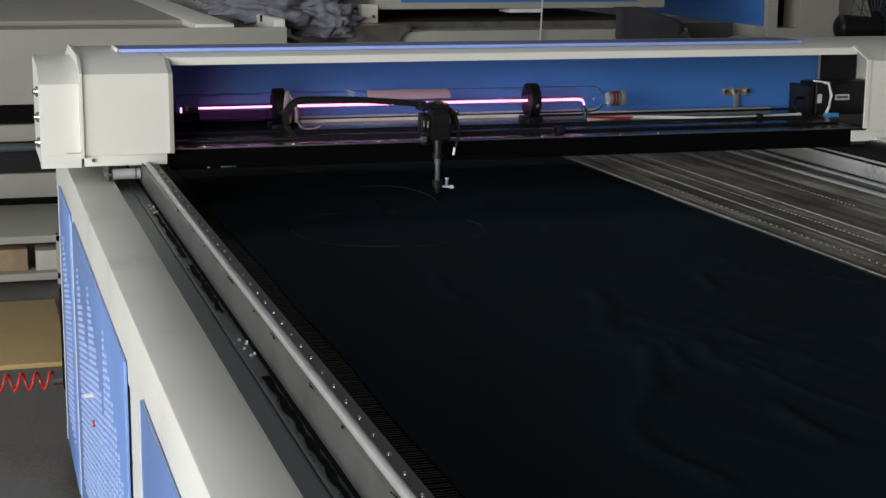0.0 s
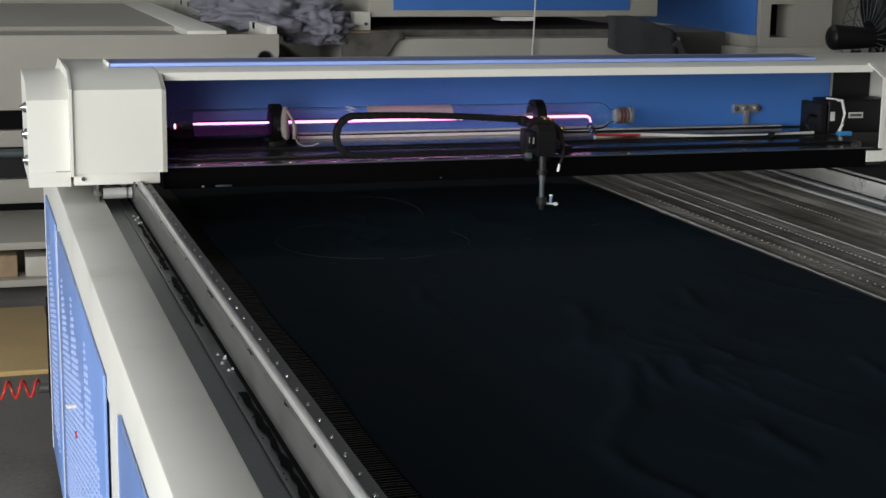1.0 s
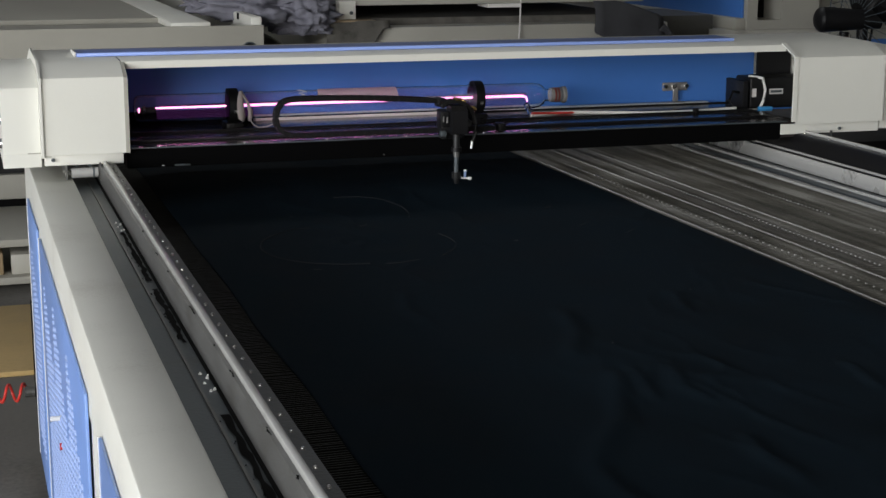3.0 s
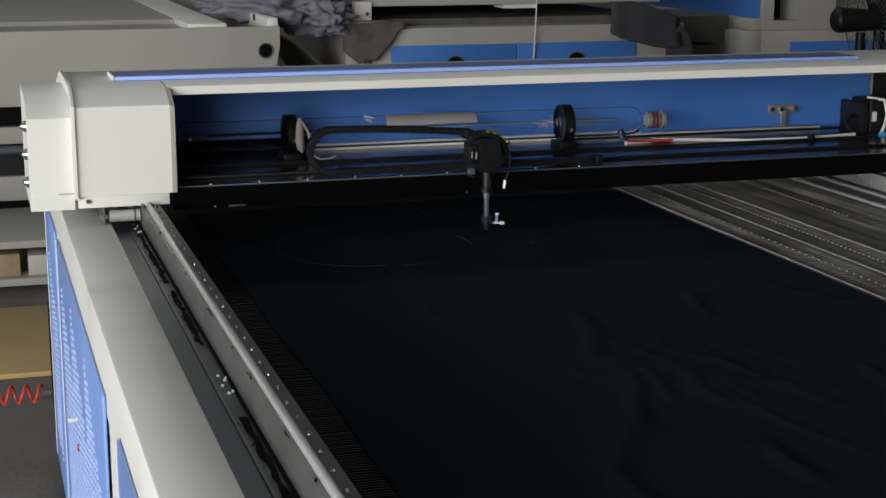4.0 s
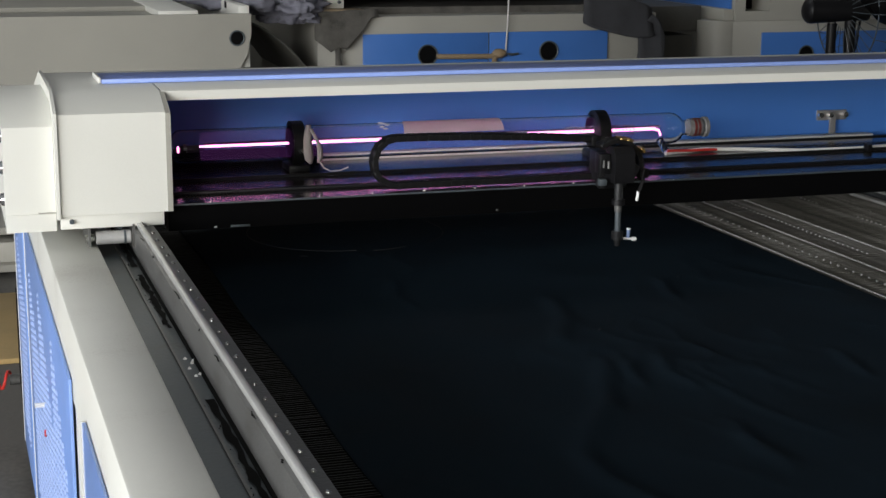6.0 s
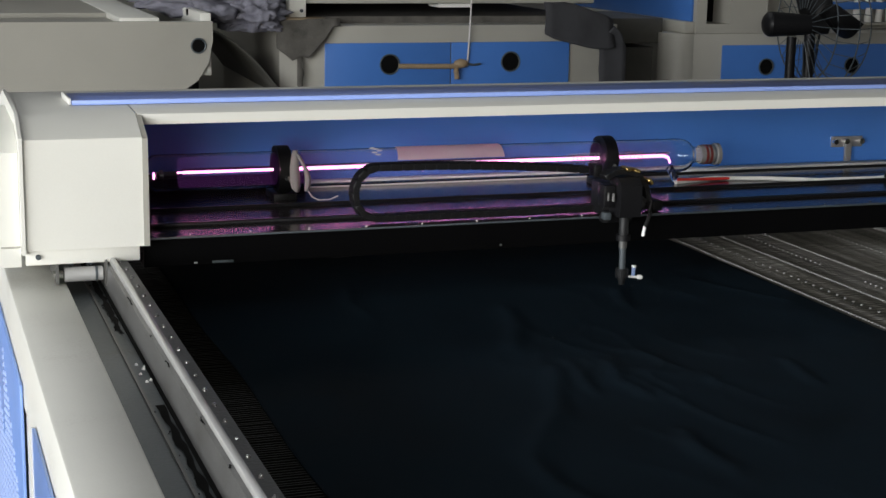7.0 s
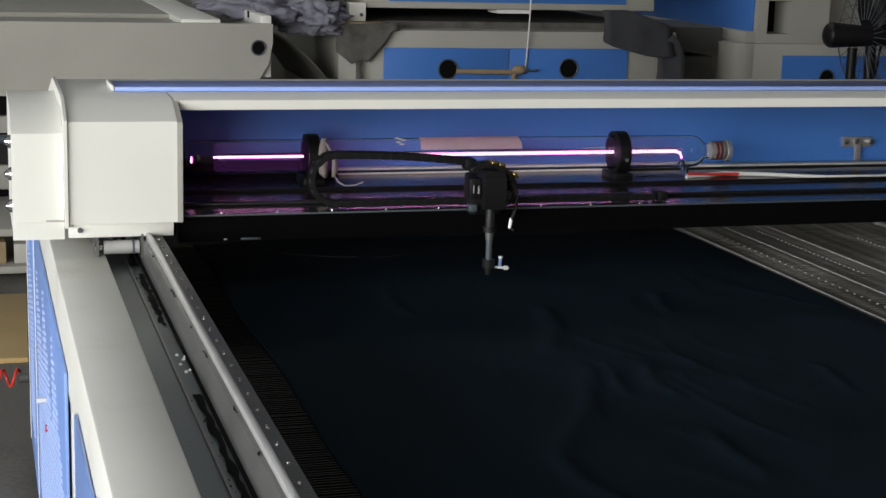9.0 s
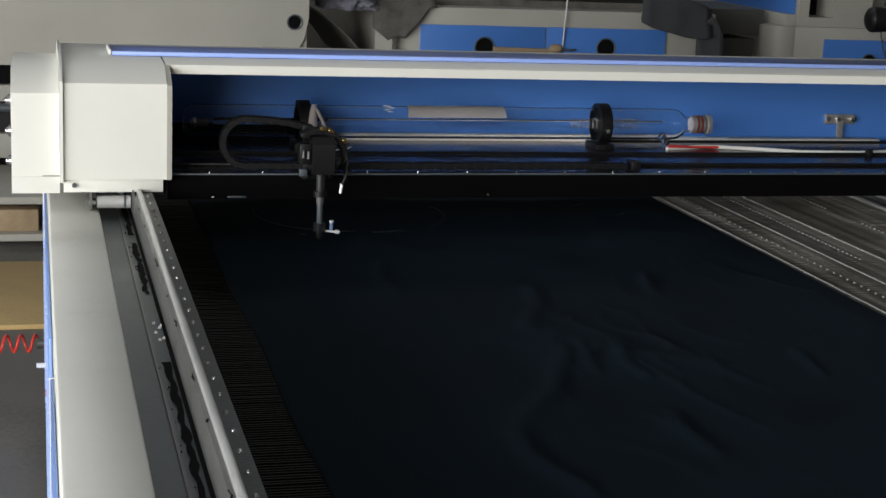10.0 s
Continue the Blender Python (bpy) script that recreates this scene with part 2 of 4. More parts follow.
def dome_piece(x, y, z, h, ry, rz):
    """A low dome standing out towards -x."""
    vs = [(x - h, y, z)]
    for k, s in ((0.7, 0.7), (1.0, 0.0)):
        vs += [(x - h * s, y + ry * k * math.cos(a * math.pi / 3), z + rz * k * math.sin(a * math.pi / 3)) for a in range(6)]
    fs = [(0, 1 + (a + 1) % 6, 1 + a) for a in range(6)] + [(1 + a, 1 + (a + 1) % 6, 7 + (a + 1) % 6, 7 + a) for a in range(6)]
    return vs, fs


def mesh_of(name, bm, material, smooth=40):
    me = bpy.data.meshes.new(name)
    bm.to_mesh(me)
    bm.free()
    me.materials.append(material)
    if smooth:
        me.shade_smooth()
        me.set_sharp_from_angle(angle=radians(smooth))
    return me


def part(name, bm, material, parent=None, label="", smooth=40):
    ob = new(name, mesh_of(name, bm, material, smooth))
    ob.parent = parent
    return tagged(ob, label)


def thing(name, label, category, at=(0, 0, 0), group="", kind=""):
    ob = new(name)
    ob.location = at
    ob.empty_display_size = 0.1
    return tagged(ob, label, category, group, kind)


def B():
    return bmesh.new()


# ---- setting ----
def setting(name, bm, material, label, category):
    return tagged(part(name, bm, material, None, label), label, category, kind="structure")


HX0, HX1, HY0, HY1, HZ = -7.0, 9.0, -6.0, 13.0, 6.0
setting("floor", box(B(), HX0, HX1, HY0, HY1, -0.2, 0.0), FLOOR, "grey worn concrete workshop floor", "floor")
setting("ceiling", box(B(), HX0, HX1, HY0, HY1, HZ, HZ + 0.15), ROOF, "grey sheet-metal roof of the workshop", "ceiling")
setting("wall_north", box(B(), HX0, HX1, HY1, HY1 + 0.2, -0.2, HZ), WALL, "dim grey plaster wall at the far end", "wall")
setting("wall_east", box(B(), HX1, HX1 + 0.2, HY0, HY1, -0.2, HZ), WALL, "dim grey plaster side wall", "wall")
bm = B()
box(bm, HX0 - 0.2, HX0, HY0, HY1, -0.2, 0.85)
box(bm, HX0 - 0.2, HX0, HY0, HY1, 3.3, HZ)
box(bm, HX0 - 0.2, HX0, HY0, -4.6, 0.85, 3.3)
box(bm, HX0 - 0.2, HX0, 2.2, HY1, 0.85, 3.3)
setting("wall_west", bm, WALL, "grey plaster wall with a long window opening", "wall")
bm = B()
box(bm, HX0, -6.3, HY0 - 0.2, HY0, -0.2, HZ)
box(bm, -2.3, HX1, HY0 - 0.2, HY0, -0.2, HZ)
box(bm, -6.3, -2.3, HY0 - 0.2, HY0, 4.0, HZ)
setting("wall_south", bm, WALL, "grey plaster wall with a wide open gateway", "wall")


# ---- the cutting machine's bed ----
Y0, Y1 = -0.6, 4.3          # the machine's length
TOP, PLATE, CLOTH_Z = 0.845, 0.828, 0.783
W_OUT, W_IN = -0.172, -0.083


def side_frame(mirror=False):
    """One long side of the machine: painted box beam, steel plate, rail with its screws."""
    s = (lambda x: 1.79 - x) if mirror else (lambda x: x)

    def bar(bm, a, b, *rest, **kw):
        a, b = sorted((s(a), s(b)))
        return box(bm, a, b, *rest, **kw)

    far = Y1 if mirror else 3.86
    ob = thing("machine_side_frame", "cream painted machine side with worn steel guide rail on top", "machine frame", (0, 0, 0), "machine frames")
    part("top_beam", bar(B(), W_OUT, W_IN, Y0, far, 0.72, TOP, bevel=0.004), BLACK if mirror else CREAM_WORN, ob, "black beam" if mirror else "scuffed cream painted beam")
    part("steel_plate", bar(B(), W_IN - 0.002, -0.020, Y0, far, PLATE - 0.02, PLATE), STEEL_DARK, ob, "dark oily steel plate")
    part("plate_lip", bar(B(), -0.049, -0.0455, Y0, far, PLATE, PLATE + 0.0035), STEEL, ob)
    part("rail_beam", bar(B(), -0.022, 0.0115, Y0, far, 0.76, 0.876, bevel=0.002), BLACK if mirror else STEEL, ob, "bare steel rail carrier")
    part("guide_rail", bar(B(), -0.0170, -0.0080, Y0, far, 0.876, 0.886, bevel=0.002), RAIL, ob, "polished linear guide rail")
    part("screw_strip", bar(B(), -0.007, 0.0112, Y0, far, 0.876, 0.8795), STRIP, ob, "dark strip dotted with screws")
    return ob


left = side_frame()
right = side_frame(True)
scr = rod(B(), (0, 0, 0), (0, 0, 0.0016), 0.0034, 0.0030, 10)
ball(scr, (0, 0, 0.0016), 0.0027, 8, (1, 1, 0.8))
scr_me = mesh_of("rail_screw", scr, CHROME)
for k in range(54):
    for side, x in ((left, 0.0008), (right, 1.79)):
        if side is right and k % 2:
            continue
        o = new("rail_screw", scr_me)
        o.parent, o.location = side, (x, 0.58 + 0.0602 * k, 0.8795)
# worn oily slots and bolt clusters in the plate
rnd = random.Random(3)


def burr(y0, y1, seed):
    """A ragged, oil-black gap with torn edges along the plate."""
    r = random.Random(seed)
    bm = B()
    n = 26
    up = [bm.verts.new((-0.0375 + r.uniform(-0.003, 0.002), y0 + (y1 - y0) * i / n, PLATE + 0.0015)) for i in range(n + 1)]
    dn = [bm.verts.new((-0.0305 + r.uniform(-0.002, 0.003), y0 + (y1 - y0) * i / n, PLATE + 0.0015)) for i in range(n + 1)]
    for i in range(n):
        bm.faces.new((up[i], dn[i], dn[i + 1], up[i + 1]))
    for i in range(16):
        t = r.random()
        ball(bm, (-0.040 + r.uniform(-0.004, 0.002), y0 + (y1 - y0) * t, PLATE + 0.001), r.uniform(0.0005, 0.0013), 6)
    return bm


for y0, y1, sd in ((1.02, 1.60, 1), (1.95, 2.30, 2), (2.36, 2.80, 4), (0.2, 0.85, 6)):
    part("worn_slot", burr(y0, y1, sd), GAP, left, "ragged oil-black slot", 0)
part("dark_seam", box(B(), -0.0265, -0.0222, Y0, 3.86, PLATE, PLATE + 0.003), GAP, left, "black seam along the rail carrier")
q = random.Random(21)
for k in range(10):
    y = 1.05 + 0.165 * k + q.uniform(-0.07, 0.07)
    d = B()
    for i in range(q.randint(2, 5)):
        ball(d, (-0.0205 + q.uniform(-0.001, 0.001), y + 0.006 * i, 0.8765), q.uniform(0.0012, 0.0024), 6, (0.7, 1.8, 0.35))
    part("grease_dab", d, GAP, left, "black grease on the carrier edge")
for yc in (1.745, 2.86, 0.9):
    for dx, dy in ((-0.036, 0.043), (-0.030, 0.020), (-0.037, -0.004), (-0.034, -0.040), (-0.027, 0.030), (-0.028, -0.034)):
        b = rod(B(), (0, 0, 0), (0, 0, 0.0018), 0.0027, 0.0023, 6)
        ball(b, (0.0, 0.0, 0.0018), 0.0016, 6)
        o = part("plate_bolt", b, SCREW, left)
        o.location = (dx, yc + dy, PLATE)


def side_panel(y0, y1, z0, z1, vent_rows):
    """A blue sheet door on the machine's flank with columns of raised vents."""
    ob = part("side_door", box(B(), W_OUT - 0.006, W_OUT - 0.001, y0, y1, z0, z1, bevel=0.0015), BLUE_SIDE, left, "blue sheet-metal service door, paled by painted glare")
    domes = []
    step = 0.050
    n = int((y1 - y0 - 0.14) / step)
    for i in range(n):
        y = y0 + 0.08 + i * step
        top = z1 - 0.05 - 0.028 * (6 - i % 7)
        for j in range(vent_rows):
            z = top - 0.013 * j
            if z < z0 + 0.1:
                break
            domes.append(dome_piece(W_OUT - 0.006, y, z, 0.003, 0.010, 0.0055))
    tagged(part("vent_pattern", joined(domes), BLUE_VENT, ob, "rows of raised pale vent louvres"), kind="stuff")
    part("door_edge", box(B(), W_OUT - 0.0075, W_OUT - 0.0005, y1, y1 + 0.004, z0, z1), WHITE, ob)
    return ob


part("side_wall", box(B(), W_OUT + 0.003, W_OUT + 0.02, Y0, 3.86, 0.06, 0.74), CREAM, left, "cream painted flank")
side_panel(0.35, 1.747, 0.10, 0.766, 44)
side_panel(1.975, 3.15, 0.10, 0.757, 44)
side_panel(3.24, 3.66, 0.10, 0.757, 44)
part("end_post", box(B(), W_OUT - 0.004, W_OUT + 0.02, 3.80, 3.868, 0.19, 0.45), GAP, left, "black post at the frame's end")
part("door_handle", rod(B(), (W_OUT - 0.006, 2.618, 0.519), (W_OUT - 0.026, 2.618, 0.519), 0.005, seg=10), WHITE, left, "short white pull handle")
part("door_lamp", rod(B(), (W_OUT - 0.006, 2.635, 0.458), (W_OUT - 0.010, 2.635, 0.458), 0.007, seg=12), RED, left, "small red button")
for y in (0.4, 2.4, 3.7):
    part("machine_foot", rod(B(), (-0.12, y, 0.0), (-0.12, y, 0.08), 0.035, 0.03), BLACK_MATT, left)
    part("machine_foot", rod(B(), (1.91, y, 0.0), (1.91, y, 0.08), 0.035, 0.03), BLACK_MATT, right)
part("side_wall", box(B(), 1.942, 1.96, Y0, Y1, 0.06, 0.74), CREAM, right, "cream painted flank")

bed = thing("work_bed", "brown steel honeycomb conveyor bed with shiny rub lines", "machine bed")
part("bed_base", box(B(), 0.0125, 1.774, Y0, Y1, 0.70, 0.772), GAP, bed, "dark bed tray")
part("end_wall", box(B(), -0.15, 1.94, Y0 + 0.001, Y0 + 0.02, 0.06, 0.715), CREAM, bed, "cream end wall")
part("edge_strip", box(B(), 1.668, 1.684, Y0, Y1, 0.772, 0.786, bevel=0.002), RAIL, bed, "bright metal edge strip")
part("inner_channel", box(B(), 1.700, 1.768, Y0, Y1, 0.772, 0.785, bevel=0.002), STEEL_DARK, bed, "dark oily side channel")
part("inner_face", box(B(), 1.7690, 1.7735, Y0, Y1, 0.786, 0.8235, bevel=0.001), GALV, bed, "shiny zinc sheet with black smears")
part("face_lip", box(B(), 1.7680, 1.7735, Y0, Y1, 0.829, 0.835, bevel=0.001), RAIL, bed, "bright upper lip")
part("channel_bar", rod(B(), (1.725, Y0, 0.789), (1.725, Y1, 0.789), 0.004, seg=14), RAIL, bed, "bright round bar in the channel")
# the bed's fine cross slats, rubbed patch by patch; left strip coloured as shade
rnd = random.Random(11)
slats = {"rub": [], "plain": [], "shaded": []}
cells = [0.0135, 0.125, 1.12, 1.183, 1.225, 1.29, 1.312, 1.366, 1.395, 1.46, 1.53, 1.60, 1.664]
for i in range(len(cells) - 1):
    if i == 1:
        continue
    for k in range(470):
        y = 0.25 + 0.0085 * k
        tone = "shaded" if i == 0 else "rub" if i in (6, 7) and noise.noise(Vector((i * 3.0, y * 1.3, 2))) > -0.35 else "plain"
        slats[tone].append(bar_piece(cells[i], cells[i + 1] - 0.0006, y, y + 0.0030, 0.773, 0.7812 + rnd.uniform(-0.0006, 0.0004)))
for tone, m, lb in (("rub", BED_RUB, "rubbed bright slats"), ("plain", BED, "brown-grey steel slats"), ("shaded", MESH_SHADED, "slats coloured dark for the rail's shade")):
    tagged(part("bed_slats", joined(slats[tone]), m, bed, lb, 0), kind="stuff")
studs = []
for x, every in ((1.181, 1), (1.290, 1), (1.392, 1), (1.53, 2), (1.235, 3), (1.345, 2)):
    for k in range(0, 470, every):
        y = 0.25 + 0.0085 * k
        if noise.noise(Vector((x * 9, y * 2.0, 1))) < -0.25 and every > 1:
            continue
        studs.append(bar_piece(x - 0.0015, x + 0.0015, y, y + 0.0030, 0.781, 0.7838))
tagged(part("slat_joints", joined(studs), RAIL, bed, "rows of bright slat joints", 0), kind="stuff")

# ---- the cloth on the bed ----
FOLDS = [
    (0.011, 0.020, [(0.553, 1.728), (0.52, 1.655), (0.48, 1.55), (0.411, 1.454), (0.378, 1.395), (0.371, 1.30), (0.40, 1.20)]),
    (0.008, 0.020, [(0.619, 2.095), (0.596, 1.988), (0.541, 1.867)]),
    (0.007, 0.014, [(0.588, 1.754), (0.566, 1.642)]),
    (0.007, 0.014, [(0.638, 1.719), (0.62, 1.66), (0.63, 1.608)]),
    (0.008, 0.016, [(0.605, 1.43), (0.59, 1.363), (0.598, 1.30)]),
    (0.006, 0.014, [(0.908, 1.683), (0.893, 1.596)]),
    (0.006, 0.016, [(0.40, 2.30), (0.375, 2.20), (0.385, 2.12)]),
    (0.006, 0.016, [(0.86, 2.18), (0.83, 2.08)]),
]


def fold_height(x, y):
    """Single creases in the cloth, each a low ridge along a bent line."""
    h = 0.0
    for top, w, line in FOLDS:
        if y > line[0][1] + 0.06 or y < line[-1][1] - 0.06:
            continue
        best = 1.0
        for (ax, ay), (bx, by) in zip(line, line[1:]):
            ux, uy = bx - ax, by - ay
            k = min(1.0, max(0.0, ((x - ax) * ux + (y - ay) * uy) / (ux * ux + uy * uy)))
            best = min(best, math.hypot(x - ax - k * ux, (y - ay - k * uy) * 0.5))
        if best < 3 * w:
            h += top * math.exp(-(best / w) ** 2 * 1.4)
    return h


def cloth_height(x, y):
    w = noise.noise(Vector((x * 2.2, y * 1.3, 0))) * 0.5 + noise.noise(Vector((x * 7 + y * 3, y * 2.0 - x, 3))) * 0.35
    fade = min(1.0, max(0.0, (x - 0.125) / 0.1)) * min(1.0, max(0.0, (1.165 - x) / 0.05))
    dents = 0.0
    for q, (kx, ky) in enumerate(((9.0, 5.0), (15.0, 9.0))):
        u = 1 - abs(noise.noise(Vector((x * kx + 0.6 * math.sin(y * 4.1 + q), y * ky + 0.35 * x, 4.7 * q + 1))))
        dents += u ** 7 * (0.004, 0.0025)[q] * max(0.0, noise.noise(Vector((x * 3.6, y * 2.6, 20 + q))) + 0.05) * 2
    return CLOTH_Z + fade * (0.003 + 0.007 * w + dents * 0.7 + 0.65 * fold_height(x, y))


def cloth_sheet():
    bm = B()
    nx, ny = 210, 440
    rows = []
    for j in range(ny + 1):
        y = Y0 + 0.1 + (Y1 - 0.3 - Y0) * j / ny
        xl = 0.116 + 0.006 * noise.noise(Vector((0, y * 3, 0)))
        xr = 1.166 + 0.006 * noise.noise(Vector((5, y * 1.5, 0)))
        rows.append([bm.verts.new((x, y, cloth_height(x, y))) for x in (xl + (xr - xl) * i / nx for i in range(nx + 1))])
    for a, b in zip(rows, rows[1:]):
        for i in range(nx):
            bm.faces.new((a[i], a[i + 1], b[i + 1], b[i]))
    return bm


cloth = tagged(part("cloth_sheet", cloth_sheet(), CLOTH, None, "", 180), "dark navy cloth laid slack over the machine bed", "cloth")
cloth.modifiers.new("thickness", "SOLIDIFY").thickness = 0.0015


def cut_line(pts, r=0.0006):
    return tube_along(B(), [(x, y, cloth_height(x, y) + 0.0012) for x, y in pts], r, 5)


def arc(cx, cy, rx, ry, a0, a1, n=40):
    return [(cx + rx * math.cos(radians(a0 + (a1 - a0) * i / n)), cy + ry * math.sin(radians(a0 + (a1 - a0) * i / n))) for i in range(n + 1)]


for pts in (arc(0.43, 2.75, 0.197, 0.195, 108, 262), arc(0.43, 2.75, 0.197, 0.195, 272, 292, 10), arc(0.43, 2.75, 0.197, 0.195, 312, 345, 12), arc(0.43, 2.75, 0.197, 0.195, 350, 378, 14),
            arc(0.56, 3.12, 0.068, 0.17, -48, 72, 24), arc(0.52, 3.28, 0.06, 0.02, 20, 100, 10), arc(0.47, 2.96, 0.03, 0.04, -80, -20, 8)):
    part("cut_line", cut_line(pts), THREAD, cloth, "pale laser-cut line")
SPECKS = [(0.944, 3.02, 0.010, 1), (0.75, 2.70, 0.004, 2), (0.95, 2.82, 0.02, 3), (1.02, 2.72, 0.02, 4), (0.36, 3.08, 0.006, 5), (0.30, 2.55, 0.006, 6), (0.9, 2.2, 0.004, 7), (0.62, 1.9, 0.004, 8)]
for x, y, r, sd in SPECKS:
    q = random.Random(sd)
    a = q.uniform(0, 3.1)
    part("lint_speck", cut_line([(x + r * k * math.cos(a) + q.uniform(-1, 1) * r * 0.3, y + r * k * math.sin(a)) for k in (-1, -0.3, 0.4, 1)], 0.0007), THREAD, cloth, "pale lint speck")

# ---- the gantry ----
GY = [(0, 3.2269), (0.5, 3.1116), (1, 3.0978), (1.5, 3.1928), (2, 3.3395), (2.5, 3.4684), (2.7, 3.5004), (4, 2.9272), (4.5, 2.6355), (5, 2.554), (5.5, 2.5532), (6, 2.5534), (6.2, 2.518), (7.5, 2.2456), (8, 2.2471), (8.5, 2.3025), (9, 2.4621), (9.5, 2.5696), (10, 2.5921)]
HXR = [(0, 0.6375), (0.5, 0.7345), (1, 0.8767), (1.5, 0.9902), (2, 1.0127), (2.5, 0.9312), (2.7, 0.8821), (4, 0.6825), (4.5, 0.6125), (5, 0.6047), (5.5, 0.7485), (6, 0.8798), (6.2, 0.8859), (7.5, 0.7934), (8, 0.6483), (8.5, 0.5918), (9, 0.5933), (9.5, 0.5748), (10, 0.3159)]

gantry = thing("laser_gantry", "cream and blue laser gantry bridging the machine bed", "gantry", (0, GY[0][1], 0))
PROFILE = [(-0.105, 0.905), (-0.105, 1.079), (-0.036, 1.109), (0.24, 1.116), (0.41, 1.075), (0.41, 0.90)]
PROF_SIDE = [(-0.088, 0.883), (-0.088, 1.058), (-0.030, 1.094), (0.19, 1.10), (0.19, 0.883)]
# left end cover
lc = part("end_cover", prism(B(), PROFILE, -0.146, 0.0365), CREAM, gantry, "cream sheet-metal end cover")
part("cover_flange", prism(B(), [(-0.111, 0.900), (-0.111, 1.082), (-0.039, 1.114), (0.24, 1.121), (0.413, 1.078), (0.413, 0.9)], -0.152, -0.1465), CREAM, lc)
part("box_seam", box(B(), -0.182, -0.1525, -0.0905, -0.0875, 0.9085, 0.9105), CREAM_DARKER, lc)
part("box_lower", box(B(), -0.2362, -0.1525, -0.0915, -0.05, 0.878, 0.9080), CREAM, lc)
part("skirt", box(B(), -0.146, 0.031, -0.095, 0.3, 0.880, 0.9045, bevel=0.001), CREAM, lc)
part("skirt_screw", rod(B(), (-0.1275, -0.095, 0.8935), (-0.1275, -0.100, 0.8935), 0.0042, seg=10), STEEL_DARK, lc)
part("side_box", prism(B(), PROF_SIDE, -0.236, -0.1525), CREAM, lc, "narrower cream outer box")
part("inner_flange", shell(B(), [(-0.103, 0.905), (-0.103, 1.075), (-0.034, 1.105)], 0.0367, 0.0455, -0.004), CREAM_DARKER, lc)
for z in (0.93, 0.985, 1.04):
    b = rod(B(), (-0.236, -0.05, z), (-0.2415, -0.05, z), 0.012, 0.010, 14)
    ball(b, (-0.2415, -0.05, z), 0.007, 10)
    part("side_fitting", b, CHROME, lc, "shiny metal fitting")
# right end cover, open towards the tube
rc = part("end_cover", shell(B(), PROFILE, 1.764, 2.02, 0.0025), CREAM, gantry, "cream sheet-metal end cover")
part("cover_side", prism(B(), PROFILE, 2.02, 2.024), CREAM, rc)
part("inner_flange", shell(B(), [(-0.107, 0.912), (-0.107, 1.082), (-0.036, 1.113)], 1.752, 1.764, 0.004), CREAM, rc)
part("skirt", box(B(), 1.730, 2.02, -0.092, -0.087, 0.878, 0.9045), CREAM, rc)
part("skirt_screw", rod(B(), (1.90, -0.095, 0.889), (1.90, -0.100, 0.889), 0.004, seg=10), STEEL_DARK, rc)
part("side_box", prism(B(), PROF_SIDE, 2.0245, 2.11), CREAM, rc)
# cover over the tube
cover = part("top_cover", shell(B(), [(-0.040, 1.0905), (-0.040, 1.107), (-0.036, 1.109), (0.24, 1.116), (0.41, 1.075)], 0.0395, 1.7635, 0.0025), CREAM, gantry, "cream folded top cover")
part("back_panel", box(B(), 0.0395, 1.905, 0.392, 0.398, 0.895, 1.075), BLUE, gantry, "blue inner back panel")
# added plate; its black gives the shade inside the right end cover
part("inner_shade", box(B(), 1.9055, 2.015, 0.372, 0.378, 0.900, 1.07), BLACK, gantry, "black plate for the dark inside of the end cover")
# plate added so the panel's shaded lower left end turns black
part("dark_plate", box(B(), 0.047, 0.42, 0.372, 0.391, 0.9078, 0.938, bevel=0.002), BLACK_FACE, gantry, "flat black plate darkening the back panel's left end")
lid = part("blue_lid", box(B(), -0.054, 1.66, 0.058, 0.168, 1.1135, 1.1205, bevel=0.0015), BLUE_LID, gantry, "glossy blue top lid")
part("lid_front_edge", box(B(), -0.053, 1.66, 0.0545, 0.0575, 1.1125, 1.1205, bevel=0.001), BLUE_EDGE, lid, "lid edge with its bright reflection in pale blue")
part("lid_end_edge", box(B(), -0.059, -0.0545, 0.056, 0.168, 1.1135, 1.1235, bevel=0.001), WHITE, lid)
# the beam: hollow aluminium section
beam = part("beam", shell(B(), [(-0.075, 0.868), (-0.075, 0.9095), (0.10, 0.9088), (0.392, 0.9080), (0.392, 0.868), (-0.072, 0.868)], 0.036, 1.80, 0.0025), BEAM, gantry, "black-brown metal cross beam")
part("front_face", box(B(), 0.040, 1.735, -0.0795, -0.0755, 0.864, 0.908), BLACK_FACE, beam, "flat black front face")
part("front_edge", box(B(), 0.040, 1.755, -0.080, -0.0755, 0.9085, 0.9115, bevel=0.001), STEEL_DARK, beam, "bare metal front edge")
part("beam_rail", box(B(), 0.045, 1.75, 0.014, 0.028, 0.9092, 0.9150, bevel=0.0015), BLACK, beam)
part("white_ledge", box(B(), 0.42, 1.74, 0.345, 0.375, 0.9078, 0.9165, bevel=0.002), PAPER, beam, "pale dusty ledge")
sm = mesh_of("beam_screw", rod(B(), (0, 0, 0), (0, 0, 0.0015), 0.0022, seg=8), CHROME)
for k in range(17):
    o = new("beam_screw", sm)
    o.parent, o.location = beam, (0.12 + 0.10 * k, -0.052, 0.9094)
part("under_skirt", box(B(), 0.045, 1.735, 0.05, 0.30, 0.852, 0.8675), BLACK_FACE, beam, "black underside strip")
